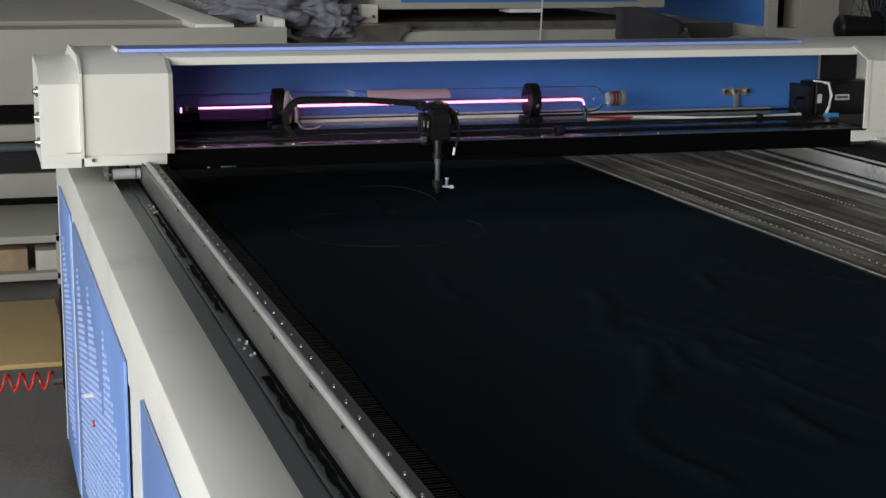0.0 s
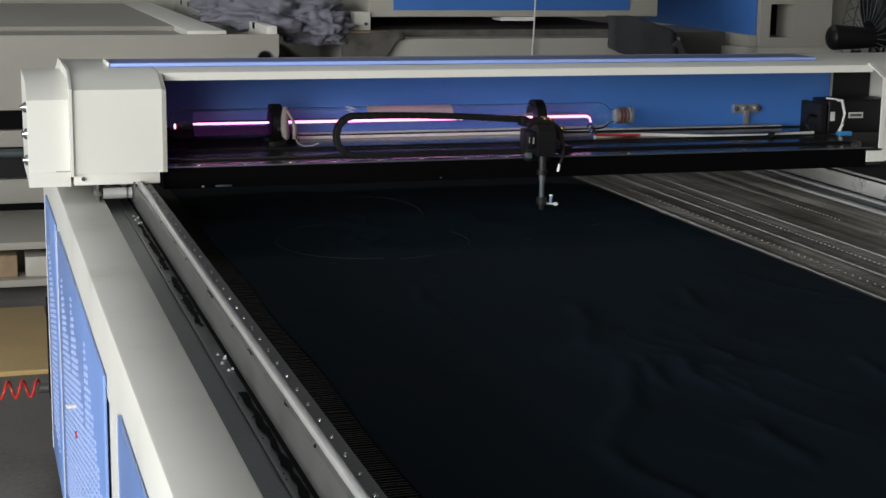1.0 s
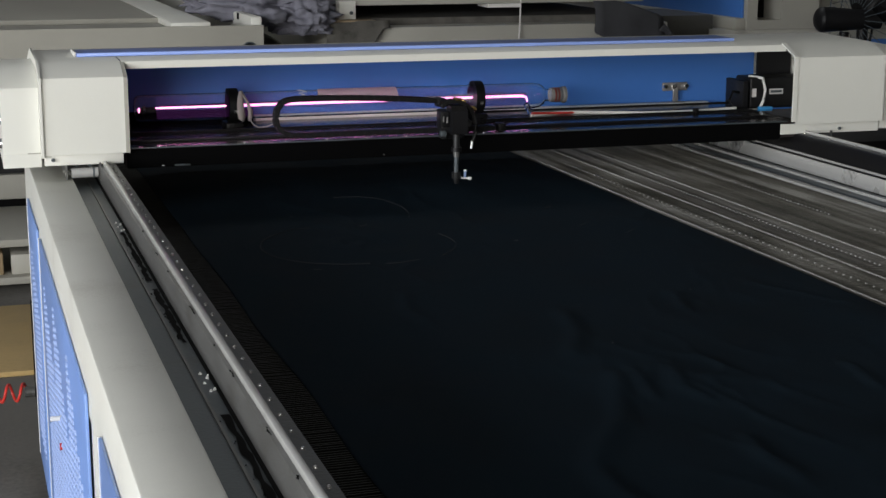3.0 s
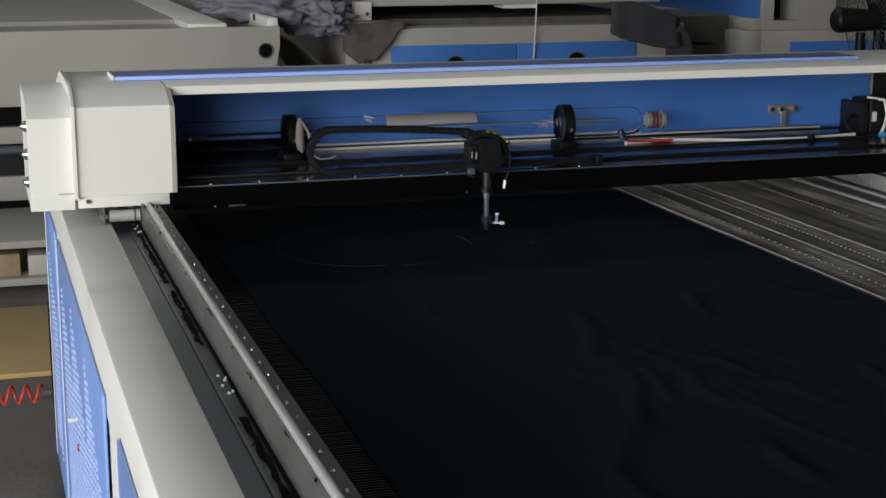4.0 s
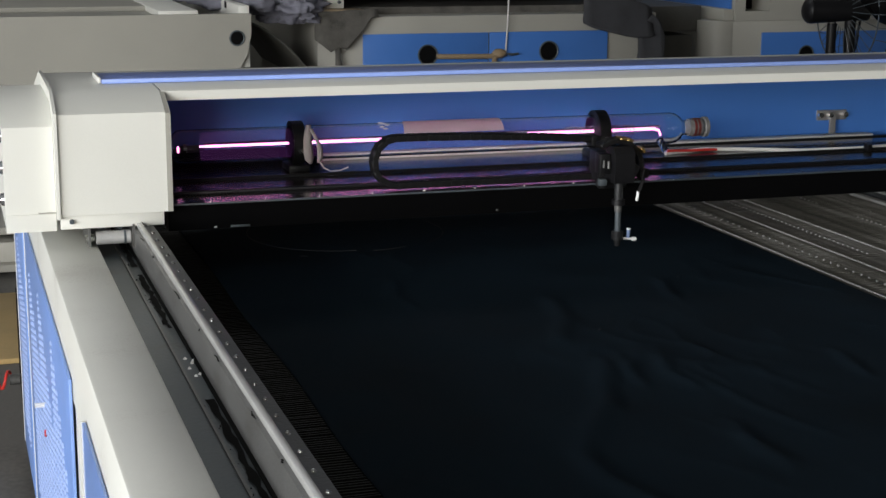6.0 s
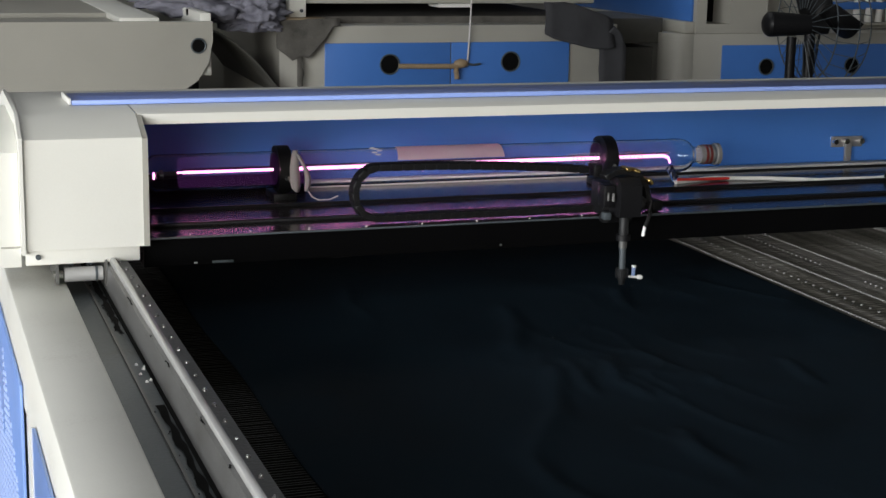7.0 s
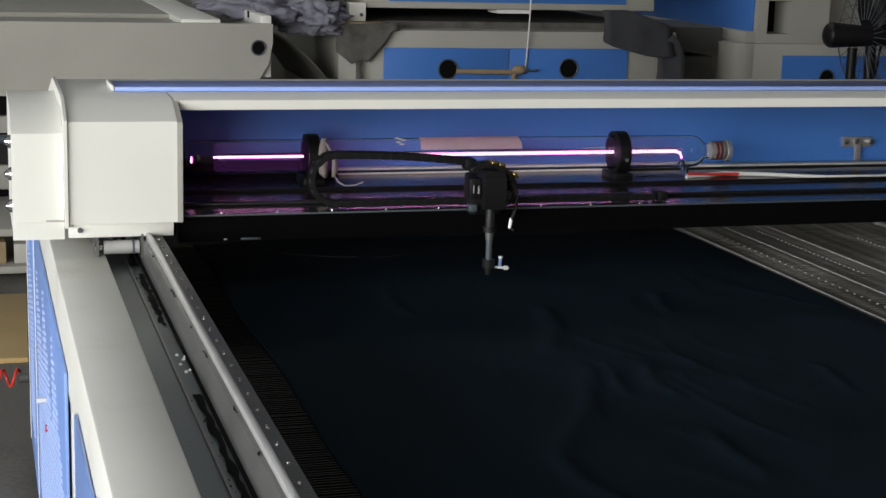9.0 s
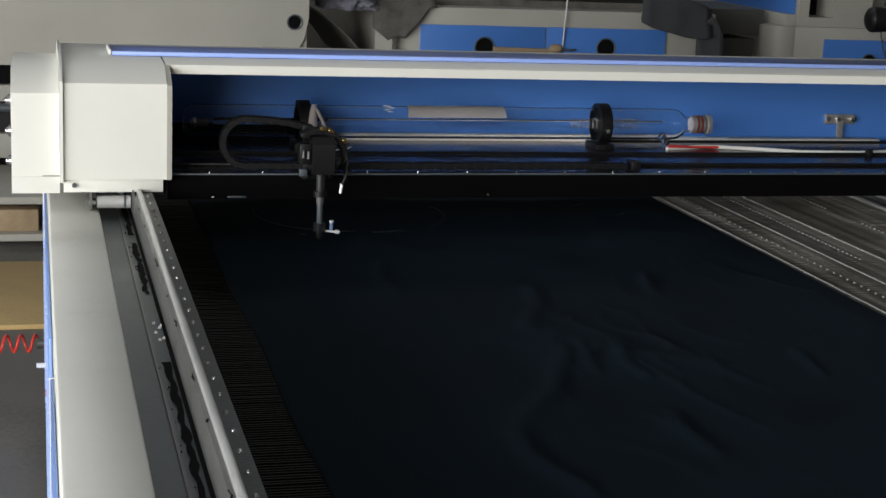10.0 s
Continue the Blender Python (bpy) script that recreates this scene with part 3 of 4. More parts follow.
# rollers and brackets under both ends
for x in (-0.055, 1.845):
    rl = part("roller_bracket", box(B(), x - 0.045, x - 0.041, -0.092, 0.03, 0.846, 0.882), STEEL, gantry)
    part("roller", rod(B(), (x - 0.032, -0.078, 0.859), (x + 0.028, -0.078, 0.859), 0.0120, seg=20), RAIL, rl, "bright metal roller")
    part("roller_groove", rod(B(), (x + 0.016, -0.078, 0.859), (x + 0.020, -0.078, 0.859), 0.0124, seg=20), STEEL_DARK, rl)
    part("axle_nut", rod(B(), (x - 0.05, -0.078, 0.859), (x - 0.034, -0.078, 0.859), 0.007, seg=6), CHROME, rl)
    part("bracket_plate", box(B(), x + 0.030, x + 0.034, -0.098, 0.04, 0.842, 0.884), STEEL, rl)
    for dy in (0.02, 0.06):
        part("carriage", box(B(), x + 0.036, x + 0.075, dy, dy + 0.03, 0.848 if x < 0 else 0.885, 0.886, bevel=0.002), STEEL_DARK, rl)
    for dx in (-0.02, 0.012):
        part("bracket_bolt", rod(B(), (x + dx, -0.06, 0.874), (x + dx, -0.045, 0.874), 0.006, seg=6), STEEL_DARK, rl)
part("limit_switch", box(B(), 0.150, 0.185, -0.082, -0.0800, 0.8655, 0.8695, bevel=0.0008), STEEL_DARK, beam, "small metal limit switch")
part("switch_arm", box(B(), 0.120, 0.126, -0.082, -0.0800, 0.866, 0.869, bevel=0.0008), RAIL, beam)
part("belt_bolt", rod(B(), (0.655, -0.0795, 0.870), (0.655, -0.0825, 0.870), 0.002, seg=8), STEEL, beam)
# the laser tube
TY, TZ, TR = 0.26, 0.9612, 0.0345
OUT = [(0.096, 0.010), (0.098, 0.026), (0.106, 0.0335), (0.112, TR), (1.168, TR), (1.182, 0.0325), (1.192, 0.027), (1.198, 0.020), (1.203, 0.0165), (1.222, 0.0160)]
glass_bm = lathe(B(), OUT, TY, TZ)
lathe(glass_bm, [(x - 0.0012 if x > 1.17 else x + 0.0012, max(0.004, r - 0.0018)) for x, r in OUT[::-1]], TY, TZ)
tb = part("laser_tube", glass_bm, GLASS, gantry, "clear glass laser tube")
part("bore", rod(B(), (0.16, TY, TZ), (1.150, TY, TZ), 0.0072, seg=20, caps=False), GLASS, tb, "thin inner glass bore")
cap = part("end_cap", lathe(B(), [(1.216, 0.001), (1.216, 0.0185), (1.222, 0.0195), (1.250, 0.0195), (1.252, 0.0225), (1.260, 0.0225), (1.261, 0.001)], TY, TZ, 28), CAP, tb, "grey metal end cap")
for x0, x1 in ((1.2255, 1.231), (1.2345, 1.240)):
    part("cap_coil", rod(B(), (x0, TY, TZ), (x1, TY, TZ), 0.0202, seg=28), DARK_RED, cap, "dark red cooling coil")
part("cap_band", rod(B(), (1.244, TY, TZ), (1.248, TY, TZ), 0.0201, seg=28), STEEL_DARK, cap)
part("water_nozzle", rod(B(), (1.140, TY - 0.02, TZ - 0.02), (1.148, TY - 0.038, TZ - 0.045), 0.008, seg=14), GLASS, tb)
el = part("electrode", rod(B(), (0.112, TY, TZ - 0.004), (0.150, TY, TZ - 0.004), 0.007, seg=14), STEEL, tb)
part("electrode_ring", rod(B(), (0.118, TY, TZ - 0.004), (0.124, TY, TZ - 0.004), 0.011, seg=16), CHROME, el)
tb.visible_shadow = False
# opaque grey coil carries the highlights of the glass spiral
helix = [(0.93 + 0.16 * i / 220, TY + 0.0105 * math.cos(i * 0.55), TZ + 0.0105 * math.sin(i * 0.55)) for i in range(221)]
part("spiral_pipe", tube_along(B(), helix, 0.0008, 6), CAP, tb, "coiled glass return pipe, its highlights in opaque grey")
# paper label curled round the tube, with bars of small print
lab = B()
rows = []
for k in range(13):
    a = radians(-30 + 8 * k)
    rows.append([lab.verts.new((x, TY - (TR + 0.0008) * math.sin(a), TZ + (TR + 0.0008) * math.cos(a))) for x in (0.571 - 0.0007 * k, 0.68, 0.777 + 0.0002 * k)])
for a_, b_ in zip(rows, rows[1:]):
    for i in range(2):
        lab.faces.new((a_[i], b_[i], b_[i + 1], a_[i + 1]))
bmesh.ops.recalc_face_normals(lab, faces=lab.faces[:])
part("paper_label", lab, PAPER_THIN, tb, "faded white paper label")
for x in (0.345, 1.005):
    ring = B()
    rod(ring, (x - 0.012, TY, TZ), (x + 0.012, TY, TZ), TR + 0.010, seg=36, caps=False)
    hole = rod(B(), (x - 0.012, TY, TZ), (x + 0.012, TY, TZ), TR + 0.001, seg=36, caps=False)
    me = bpy.data.meshes.new("tmp")
    hole.to_mesh(me)
    hole.free()
    ring.from_mesh(me)
    es = [e for e in ring.edges if e.is_boundary]
    bmesh.ops.bridge_loops(ring, edges=[e for e in es if sum(v.co.x for v in e.verts) / 2 < x])
    bmesh.ops.bridge_loops(ring, edges=[e for e in es if sum(v.co.x for v in e.verts) / 2 > x])
    bmesh.ops.recalc_face_normals(ring, faces=ring.faces[:])
    bpy.data.meshes.remove(me)
    cl = part("tube_clamp", ring, BLACK_MATT, gantry, "black ring clamp round the tube")
    part("clamp_base", box(B(), x - 0.022, x + 0.022, TY - 0.035, TY + 0.035, 0.896, TZ - TR - 0.006, bevel=0.003), BLACK_MATT, cl)
    part("clamp_bolt", rod(B(), (x, TY - 0.049, TZ - 0.01), (x, TY - 0.043, TZ - 0.01), 0.005, seg=8), CHROME, cl)
# loop of cloth tape hanging off the left clamp
def ribbon(pts):
    bm, pv = B(), None
    for x, y, z, w in pts:
        cur = (bm.verts.new((x - w, y, z)), bm.verts.new((x - w * 0.2, y - 0.003, z)), bm.verts.new((x + w, y + 0.001, z)))
        if pv:
            bm.faces.new((pv[0], cur[0], cur[1], pv[1]))
            bm.faces.new((pv[1], cur[1], cur[2], pv[2]))
        pv = cur
    return bm


tpo = part("tape_loop", ribbon([(0.360, TY - 0.050, 1.004, 0.005), (0.3585, TY - 0.054, 0.990, 0.008), (0.357, TY - 0.056, 0.972, 0.009), (0.358, TY - 0.056, 0.950, 0.010), (0.360, TY - 0.055, 0.934, 0.009), (0.363, TY - 0.054, 0.926, 0.003)]), PAPER_THIN, gantry, "loose loop of pale cloth tape", 180)
tape2 = part("tape_end", ribbon([(0.364, TY - 0.052, 0.996, 0.004), (0.370, TY - 0.057, 0.984, 0.004), (0.377, TY - 0.059, 0.970, 0.004), (0.381, TY - 0.060, 0.955, 0.006), (0.381, TY - 0.060, 0.940, 0.006), (0.379, TY - 0.058, 0.928, 0.004)]), PAPER_THIN, tpo, "", 180)
for o in (tpo, tape2):
    o.modifiers.new("thickness", "SOLIDIFY").thickness = 0.0010
part("tape_thread", tube_along(B(), [(0.381, TY - 0.058, 0.930), (0.388, TY - 0.062, 0.918), (0.400, TY - 0.068, 0.912), (0.420, TY - 0.07, 0.913), (0.436, TY - 0.07, 0.919)], 0.0013, 6), PAPER, tpo, "thin pale thread")
bm = B()
for k in range(5):
    a = radians(8 + 9 * k)
    ball(bm, (0.520 + 0.006 * (k % 3), TY - (TR + 0.0006) * math.sin(a), TZ + (TR + 0.0006) * math.cos(a)), 0.0036, 8, (1.6, 0.4, 0.5))
part("glue_patch", bm, PAPER, tb, "dried white glue on the glass")
for x in (0.49, 0.62, 0.90):
    part("glass_nub", rod(B(), (x, TY - 0.006, TZ - 0.004), (x, TY - 0.009, TZ - 0.013), 0.0018, 0.0012, 10), GLASS, tb, "small glass side nub")

# the glowing discharge, a thread inside the bore
ray = rod(B(), (0.150, 0, 0), (0.330, 0, 0), 0.0020, seg=10)
rod(ray, (0.358, 0, 0), (1.135, 0, 0), 0.0024, seg=10)
ball(ray, (0.108, -0.002, -0.004), 0.0045, 8, (0.5, 1, 1.6))
tube_along(ray, [(1.135, 0, 0), (1.146, -0.002, -0.003), (1.148, -0.008, -0.014)], 0.0024, 8)
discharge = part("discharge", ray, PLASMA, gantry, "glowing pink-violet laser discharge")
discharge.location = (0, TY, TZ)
part("glow_shell", rod(B(), (0.155, 0, 0), (1.15, 0, 0), 0.028, seg=24), HALO, discharge, "violet glow round the discharge, as an emissive shell")

# latch on the back panel
lt = part("lid_latch", box(B(), 1.612, 1.690, 0.384, 0.3915, 0.946, 0.970, bevel=0.002), CAP, gantry, "small zinc lid latch")
part("latch_arm", box(B(), 1.642, 1.658, 0.376, 0.384, 0.912, 0.958, bevel=0.002), CAP, lt)
for x in (1.618, 1.645, 1.684):
    part("latch_screw", rod(B(), (x, 0.384, 0.959), (x, 0.376, 0.959), 0.006, seg=10), CHROME, lt)
# motor
mo = part("motor", box(B(), 1.812, 2.00, 0.235, 0.325, 0.905, 0.993, bevel=0.006, seg=3), BLACK_MATT, gantry, "black square stepper motor")
part("motor_flange", box(B(), 1.785, 1.803, 0.228, 0.332, 0.902, 0.985, bevel=0.003), BLACK, mo)
part("motor_label", box(B(), 1.872, 1.915, 0.2338, 0.2348, 0.945, 0.960), PAPER, mo, "small white rating label")
part("motor_label", box(B(), 1.818, 1.831, 0.2338, 0.2348, 0.938, 0.962), PAPER, mo, "small white label")
part("label_print", box(B(), 1.876, 1.911, 0.2330, 0.2337, 0.949, 0.956), STEEL_DARK, mo)
part("motor_cable", tube_along(B(), [(1.825, 0.27, 0.994), (1.845, 0.225, 0.992), (1.852, 0.222, 0.96), (1.848, 0.222, 0.93), (1.835, 0.215, 0.912)], 0.004, 8), WHITE, mo, "white cable loop")
part("connector", box(B(), 1.825, 1.865, 0.198, 0.214, 0.902, 0.914, bevel=0.002), CABLE_BLUE, mo, "blue plug connector")
part("motor_lead", tube_along(B(), [(1.79, 0.25, 0.95), (1.76, 0.24, 0.955), (1.745, 0.23, 0.935), (1.755, 0.225, 0.912), (1.79, 0.22, 0.908)], 0.004, 8), BLACK_MATT, mo)
# belts, hoses and leads lying along the beam
part("drive_belt", box(B(), 0.06, 1.78, 0.158, 0.161, 0.9090, 0.9150), BLACK_MATT, gantry, "thin black drive belt")
part("drive_belt", box(B(), 1.02, 1.78, 0.300, 0.303, 0.913, 0.919), BLACK_MATT, gantry)
part("belt_stop", box(B(), 1.60, 1.612, 0.150, 0.168, 0.9085, 0.924, bevel=0.002), BLACK_MATT, gantry)
part("tube_lead", tube_along(B(), [(1.150, 0.22, 0.918), (1.22, 0.235, 0.914), (1.28, 0.24, 0.913), (1.35, 0.225, 0.911)], 0.003, 8), RED, gantry, "red tube lead")
part("water_hose", tube_along(B(), [(1.148, 0.223, 0.912), (1.25, 0.25, 0.913), (1.35, 0.22, 0.913), (1.45, 0.175, 0.913), (1.58, 0.17, 0.913), (1.75, 0.20, 0.913)], 0.0045, 8), WHITE, gantry, "clear white water hose")

# the laser head: origin on the nozzle's axis
HDY = -0.132
head = part("laser_head", box(B(), -0.020, 0.018, 0.035, 0.10, 0.914, 0.972, bevel=0.004), BLACK, gantry, "black laser head carriage")
head.location = (HXR[0][1], HDY, 0)
part("wheel_plate", box(B(), -0.030, 0.030, 0.026, 0.0345, 0.905, 0.968, bevel=0.003), BLACK, head, "black carriage plate")
for x, z in ((-0.028, 0.916), (0.014, 0.916)):
    part("guide_wheel", rod(B(), (x, 0.016, z), (x, 0.0255, z), 0.0085, seg=16), LENS, head)
bm = prism(B(), [(-0.020, 0.922), (-0.024, 0.950), (-0.022, 0.978), (-0.010, 0.990), (0.025, 0.990), (0.025, 0.922)], -0.018, 0.022)
part("mirror_box", bm, BLACK, head, "black mirror housing")
part("mirror_knob", rod(B(), (0.022, 0.0, 0.945), (0.033, -0.002, 0.939), 0.015, 0.013, 20), LENS, head)
for x, z, r in ((-0.034, 0.957, 0.0022), (-0.0245, 0.955, 0.0030)):
    b = rod(B(), (x, -0.006, z - 0.006), (x, -0.006, z + 0.006), r, r * 0.8, 12)
    ball(b, (x, -0.006, z + 0.006), r, 8)
    part("adjust_screw", b, STEEL, head, "dull metal adjusting screw")
part("screw_block", box(B(), -0.040, -0.0185, -0.002, 0.026, 0.938, 0.976, bevel=0.002), BLACK, head)
part("proximity_switch", box(B(), -0.040, -0.026, -0.004, 0.010, 0.916, 0.929, bevel=0.0015), STEEL_DARK, head, "small grey switch")
lens = part("lens_tube", rod(B(), (0, 0, 0.888), (0, 0, 0.924), 0.0082, seg=24), LENS, head, "black lens tube")
part("tube_collar", rod(B(), (0, 0, 0.878), (0, 0, 0.8885), 0.0125, seg=24), BLACK, lens)
part("tube_ring", rod(B(), (0, 0, 0.8645), (0, 0, 0.8775), 0.0074, seg=20), STEEL, lens, "bare metal ring")
part("slide_tube", rod(B(), (0, 0, 0.827), (0, 0, 0.8645), 0.0058, seg=20), STEEL_DARK, lens)
nz = part("nozzle", rod(B(), (0, 0, 0.8115), (0, 0, 0.8275), 0.0112, seg=24), LENS, head, "dark knurled nozzle")
for k in range(18):
    a = 2 * math.pi * k / 18
    part("knurl", box(B(), 0.0108 * math.cos(a) - 0.0007, 0.0108 * math.cos(a) + 0.0007, 0.0108 * math.sin(a) - 0.0007, 0.0108 * math.sin(a) + 0.0007, 0.8125, 0.8265), LENS, nz)
part("nozzle_tip", rod(B(), (0, 0, 0.7985), (0, 0, 0.8115), 0.0050, 0.0075, 20), LENS, nz)
part("air_fitting", rod(B(), (0.010, 0, 0.8125), (0.038, -0.004, 0.8105), 0.0024, seg=12), SCREW, nz, "bright air fitting")
part("fitting_nut", rod(B(), (0.029, -0.003, 0.811), (0.036, -0.004, 0.8106), 0.0042, seg=6), SCREW, nz)
part("air_elbow", rod(B(), (0.0215, -0.001, 0.814), (0.0225, -0.001, 0.829), 0.0034, seg=12), ELBOW, nz, "pale blue elbow")
part("elbow_ring", rod(B(), (0.0225, -0.001, 0.829), (0.0226, -0.001, 0.832), 0.0042, seg=12), SCREW, nz)
part("air_hose", tube_along(B(), [(0.030, 0.006, 0.975), (0.044, 0.004, 0.966), (0.050, 0.0, 0.945), (0.049, -0.002, 0.925), (0.044, -0.002, 0.908), (0.040, -0.002, 0.900)], 0.0034, 8), BLACK_MATT, head, "thin black air hose")
part("hose_sleeve", rod(B(), (0.040, -0.002, 0.902), (0.037, -0.002, 0.884), 0.0030, seg=10), SCREW, head, "white sleeve on the hose end")
# the chain's last links bow down over the head, held by brass clips
bow = part("chain_bow", box(B(), -0.022, -0.006, 0.082, 0.112, 0.978, 0.999, bevel=0.002), BLACK_MATT, head, "black chain end bowed over the head")
for k in range(9):
    a = radians(120 - 15 * k)
    m = Matrix.Translation((-0.004 + 0.050 * math.cos(a), 0.012, 0.949 + 0.050 * math.sin(a))) @ Matrix.Rotation(math.pi / 2 - a, 4, "Y")
    lb = box(B(), -0.0085, 0.0085, -0.012, 0.016, -0.0055, 0.0055, bevel=0.0015, seg=1)
    bmesh.ops.transform(lb, matrix=m, verts=lb.verts[:])
    part("bow_link", lb, BLACK_MATT, bow)
for deg, w in ((86, 0.0055), (70, 0.0060), (36, 0.0060)):
    a = radians(deg)
    m = Matrix.Translation((-0.004 + 0.0565 * math.cos(a), 0.002, 0.949 + 0.0565 * math.sin(a))) @ Matrix.Rotation(math.pi / 2 - a, 4, "Y")
    lb = box(B(), -w, w, -0.018, 0.010, -0.0035, 0.0035, bevel=0.0014, seg=1)
    bmesh.ops.transform(lb, matrix=m, verts=lb.verts[:])
    part("brass_clip", lb, BRASS, bow, "brass hose clip")

# the drag chain: links follow the head round a loop
CH_R, CH_Z, CH_Y, CH_END, LINK = 0.044, 0.9195, -0.035, 0.96, 0.0205
chain = part("drag_chain", box(B(), CH_END, CH_END + 0.02, CH_Y - 0.016, CH_Y + 0.016, 0.911, 0.930, bevel=0.002), BLACK_MATT, gantry, "black plastic drag chain bracket")
lk = box(B(), -0.0098, 0.0098, -0.013, 0.013, -0.0064, 0.0064, bevel=0.002, seg=1)
box(lk, 0.004, 0.0125, -0.0145, 0.0145, -0.005, 0.005)
link_me = mesh_of("chain_link", lk, BLACK_MATT)
CH_LEN = 1.035


def chain_point(s, hx):
    """Place and slope of the chain s metres from the head, with the head at hx."""
    x0 = hx + 0.0
    loop = (x0 + CH_END - (CH_LEN - math.pi * CH_R)) / 2 + 0.0
    run = x0 - loop
    ztop, zhead = CH_Z + 2 * CH_R, 0.990
    if s < run:
        k = s / max(run, 0.01)
        ease = 1 - (1 - k) ** 2
        return x0 - s, zhead + (ztop - zhead) * ease, math.pi + math.atan2((ztop - zhead) * 2 * (1 - k), -run) - math.pi
    s -= run
    if s < math.pi * CH_R:
        a = s / CH_R
        return loop - CH_R * math.sin(a), CH_Z + CH_R + CH_R * math.cos(a), math.pi + a
    s -= math.pi * CH_R
    return loop + s, CH_Z, 2 * math.pi


links = []
for k in range(int(CH_LEN / LINK)):
    o = new("chain_link", link_me)
    o.parent = chain
    links.append((o, (k + 0.5) * LINK))


def motions():
    walk(gantry, [(t, pose(0, y, 0)) for t, y in GY])
    walk(head, [(t, pose(x, HDY, 0)) for t, x in HXR])
    for o, s in links:
        rows = []
        for i in range(len(HXR) * 2 - 1):
            a, b = HXR[i // 2], HXR[min(len(HXR) - 1, (i + 1) // 2)]
            t, hx = (a[0] + b[0]) / 2, (a[1] + b[1]) / 2
            x, z, a = chain_point(s, hx)
            rows.append((t, pose(x, CH_Y, z, 0, -math.degrees(a), 0)))
        walk(o, rows)
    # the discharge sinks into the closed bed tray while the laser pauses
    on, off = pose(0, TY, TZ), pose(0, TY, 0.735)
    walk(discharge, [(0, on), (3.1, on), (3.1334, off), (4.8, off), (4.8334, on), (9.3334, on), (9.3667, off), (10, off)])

# ---- behind the machine ----
def slot_panel(name, x0, x1, y, z0, z1, label, parent, m=None):
    return part(name, box(B(), x0, x1, y - 0.012, y, z0, z1, bevel=0.003), m or BLUE, parent, label)


def disc_hole(x, y, z, r, parent):
    o = part("cable_hole", rod(B(), (x, y - 0.002, z), (x, y + 0.02, z), r, seg=28), GAP, parent, "round dark hole")
    part("hole_rim", tube_along(B(), [(x + r * math.cos(a * math.pi / 12), y - 0.003, z + r * math.sin(a * math.pi / 12)) for a in range(25)], 0.004, 6), STEEL_DARK, o)
    return o


# unfinished machine frame on the far left
un = thing("machine_tray", "unfinished cream machine frame with an open tray", "machine", (0, 0, 0))
F = 6.88
bm = B()
prof = [(-2.8, 0.62), (0.876, 0.62), (0.966, 0.68), (1.016, 0.76), (1.036, 0.86), (1.036, 0.949), (-2.8, 0.949)]
va = [bm.verts.new((x, F, z)) for x, z in prof]
vb = [bm.verts.new((x, F + 0.04, z)) for x, z in prof]
bm.faces.new(va)
bm.faces.new(vb[::-1])
for i in range(len(prof)):
    bm.faces.new((va[i], vb[i], vb[(i + 1) % len(prof)], va[(i + 1) % len(prof)]))
bmesh.ops.recalc_face_normals(bm, faces=bm.faces[:])
part("front_plate", bm, CREAM_DARKER, un, "darker cream front plate")
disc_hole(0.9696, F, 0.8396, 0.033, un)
part("tray_floor", box(B(), -2.8, 0.70, F + 0.04, 10.0, 0.92, 0.935), CREAM_DARKER, un)
part("tray_step", box(B(), -2.8, 0.62, F + 0.5, 9.9, 0.935, 0.960, bevel=0.004), CREAM_DARKER, un)
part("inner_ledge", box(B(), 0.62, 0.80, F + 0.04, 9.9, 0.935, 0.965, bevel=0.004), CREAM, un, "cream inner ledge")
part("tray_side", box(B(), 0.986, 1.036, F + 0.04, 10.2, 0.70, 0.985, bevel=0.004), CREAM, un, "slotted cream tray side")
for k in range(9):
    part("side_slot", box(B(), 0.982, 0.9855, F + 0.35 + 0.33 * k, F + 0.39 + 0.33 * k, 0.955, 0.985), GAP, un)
part("back_plate", box(B(), -2.8, 1.02, 10.2, 10.24, 0.62, 1.0), CREAM_DARKER, un)
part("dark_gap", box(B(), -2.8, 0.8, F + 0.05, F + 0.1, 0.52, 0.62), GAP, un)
part("lower_rail", box(B(), -2.8, 0.8, F, F + 0.06, 0.455, 0.53, bevel=0.004), CREAM_DARKER, un)
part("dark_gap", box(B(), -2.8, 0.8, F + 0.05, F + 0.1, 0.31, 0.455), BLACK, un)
part("lower_rail", box(B(), -2.8, 0.8, F, F + 0.06, 0.20, 0.31, bevel=0.004), CREAM_DARKER, un)
part("dark_gap", box(B(), -2.8, 0.8, F + 0.05, F + 0.1, 0.0, 0.20), GAP, un)
part("cross_bar", rod(B(), (-2.8, F - 0.02, 0.43), (0.8, F - 0.02, 0.43), 0.02, seg=14), STEEL_DARK, un)

sh = thing("storage_shelf", "low grey shelf with boxes under the tray", "shelf", (0, 0, 0))
part("shelf_board", box(B(), -1.6, -0.02, 5.95, 6.7, 0.17, 0.20, bevel=0.004), CREAM_DARKER, sh)
part("shelf_board", box(B(), -1.6, -0.02, 5.95, 6.7, 0.02, 0.05, bevel=0.004), CREAM_DARKER, sh)
for x in (-1.56, -0.06):
    part("shelf_post", box(B(), x - 0.02, x + 0.02, 5.95, 6.0, 0.0, 0.20), CREAM_DARKER, sh)
bx = tagged(part("small_carton", box(B(), -0.16, -0.03, 6.0, 6.2, 0.05, 0.13, bevel=0.004), CREAM_DARKER), "small white carton on the low shelf", "carton")
bx = tagged(part("parts_tray", box(B(), -0.45, -0.19, 6.0, 6.25, 0.05, 0.14, bevel=0.006), WOOD), "brown tray of loose parts on the shelf", "tray")
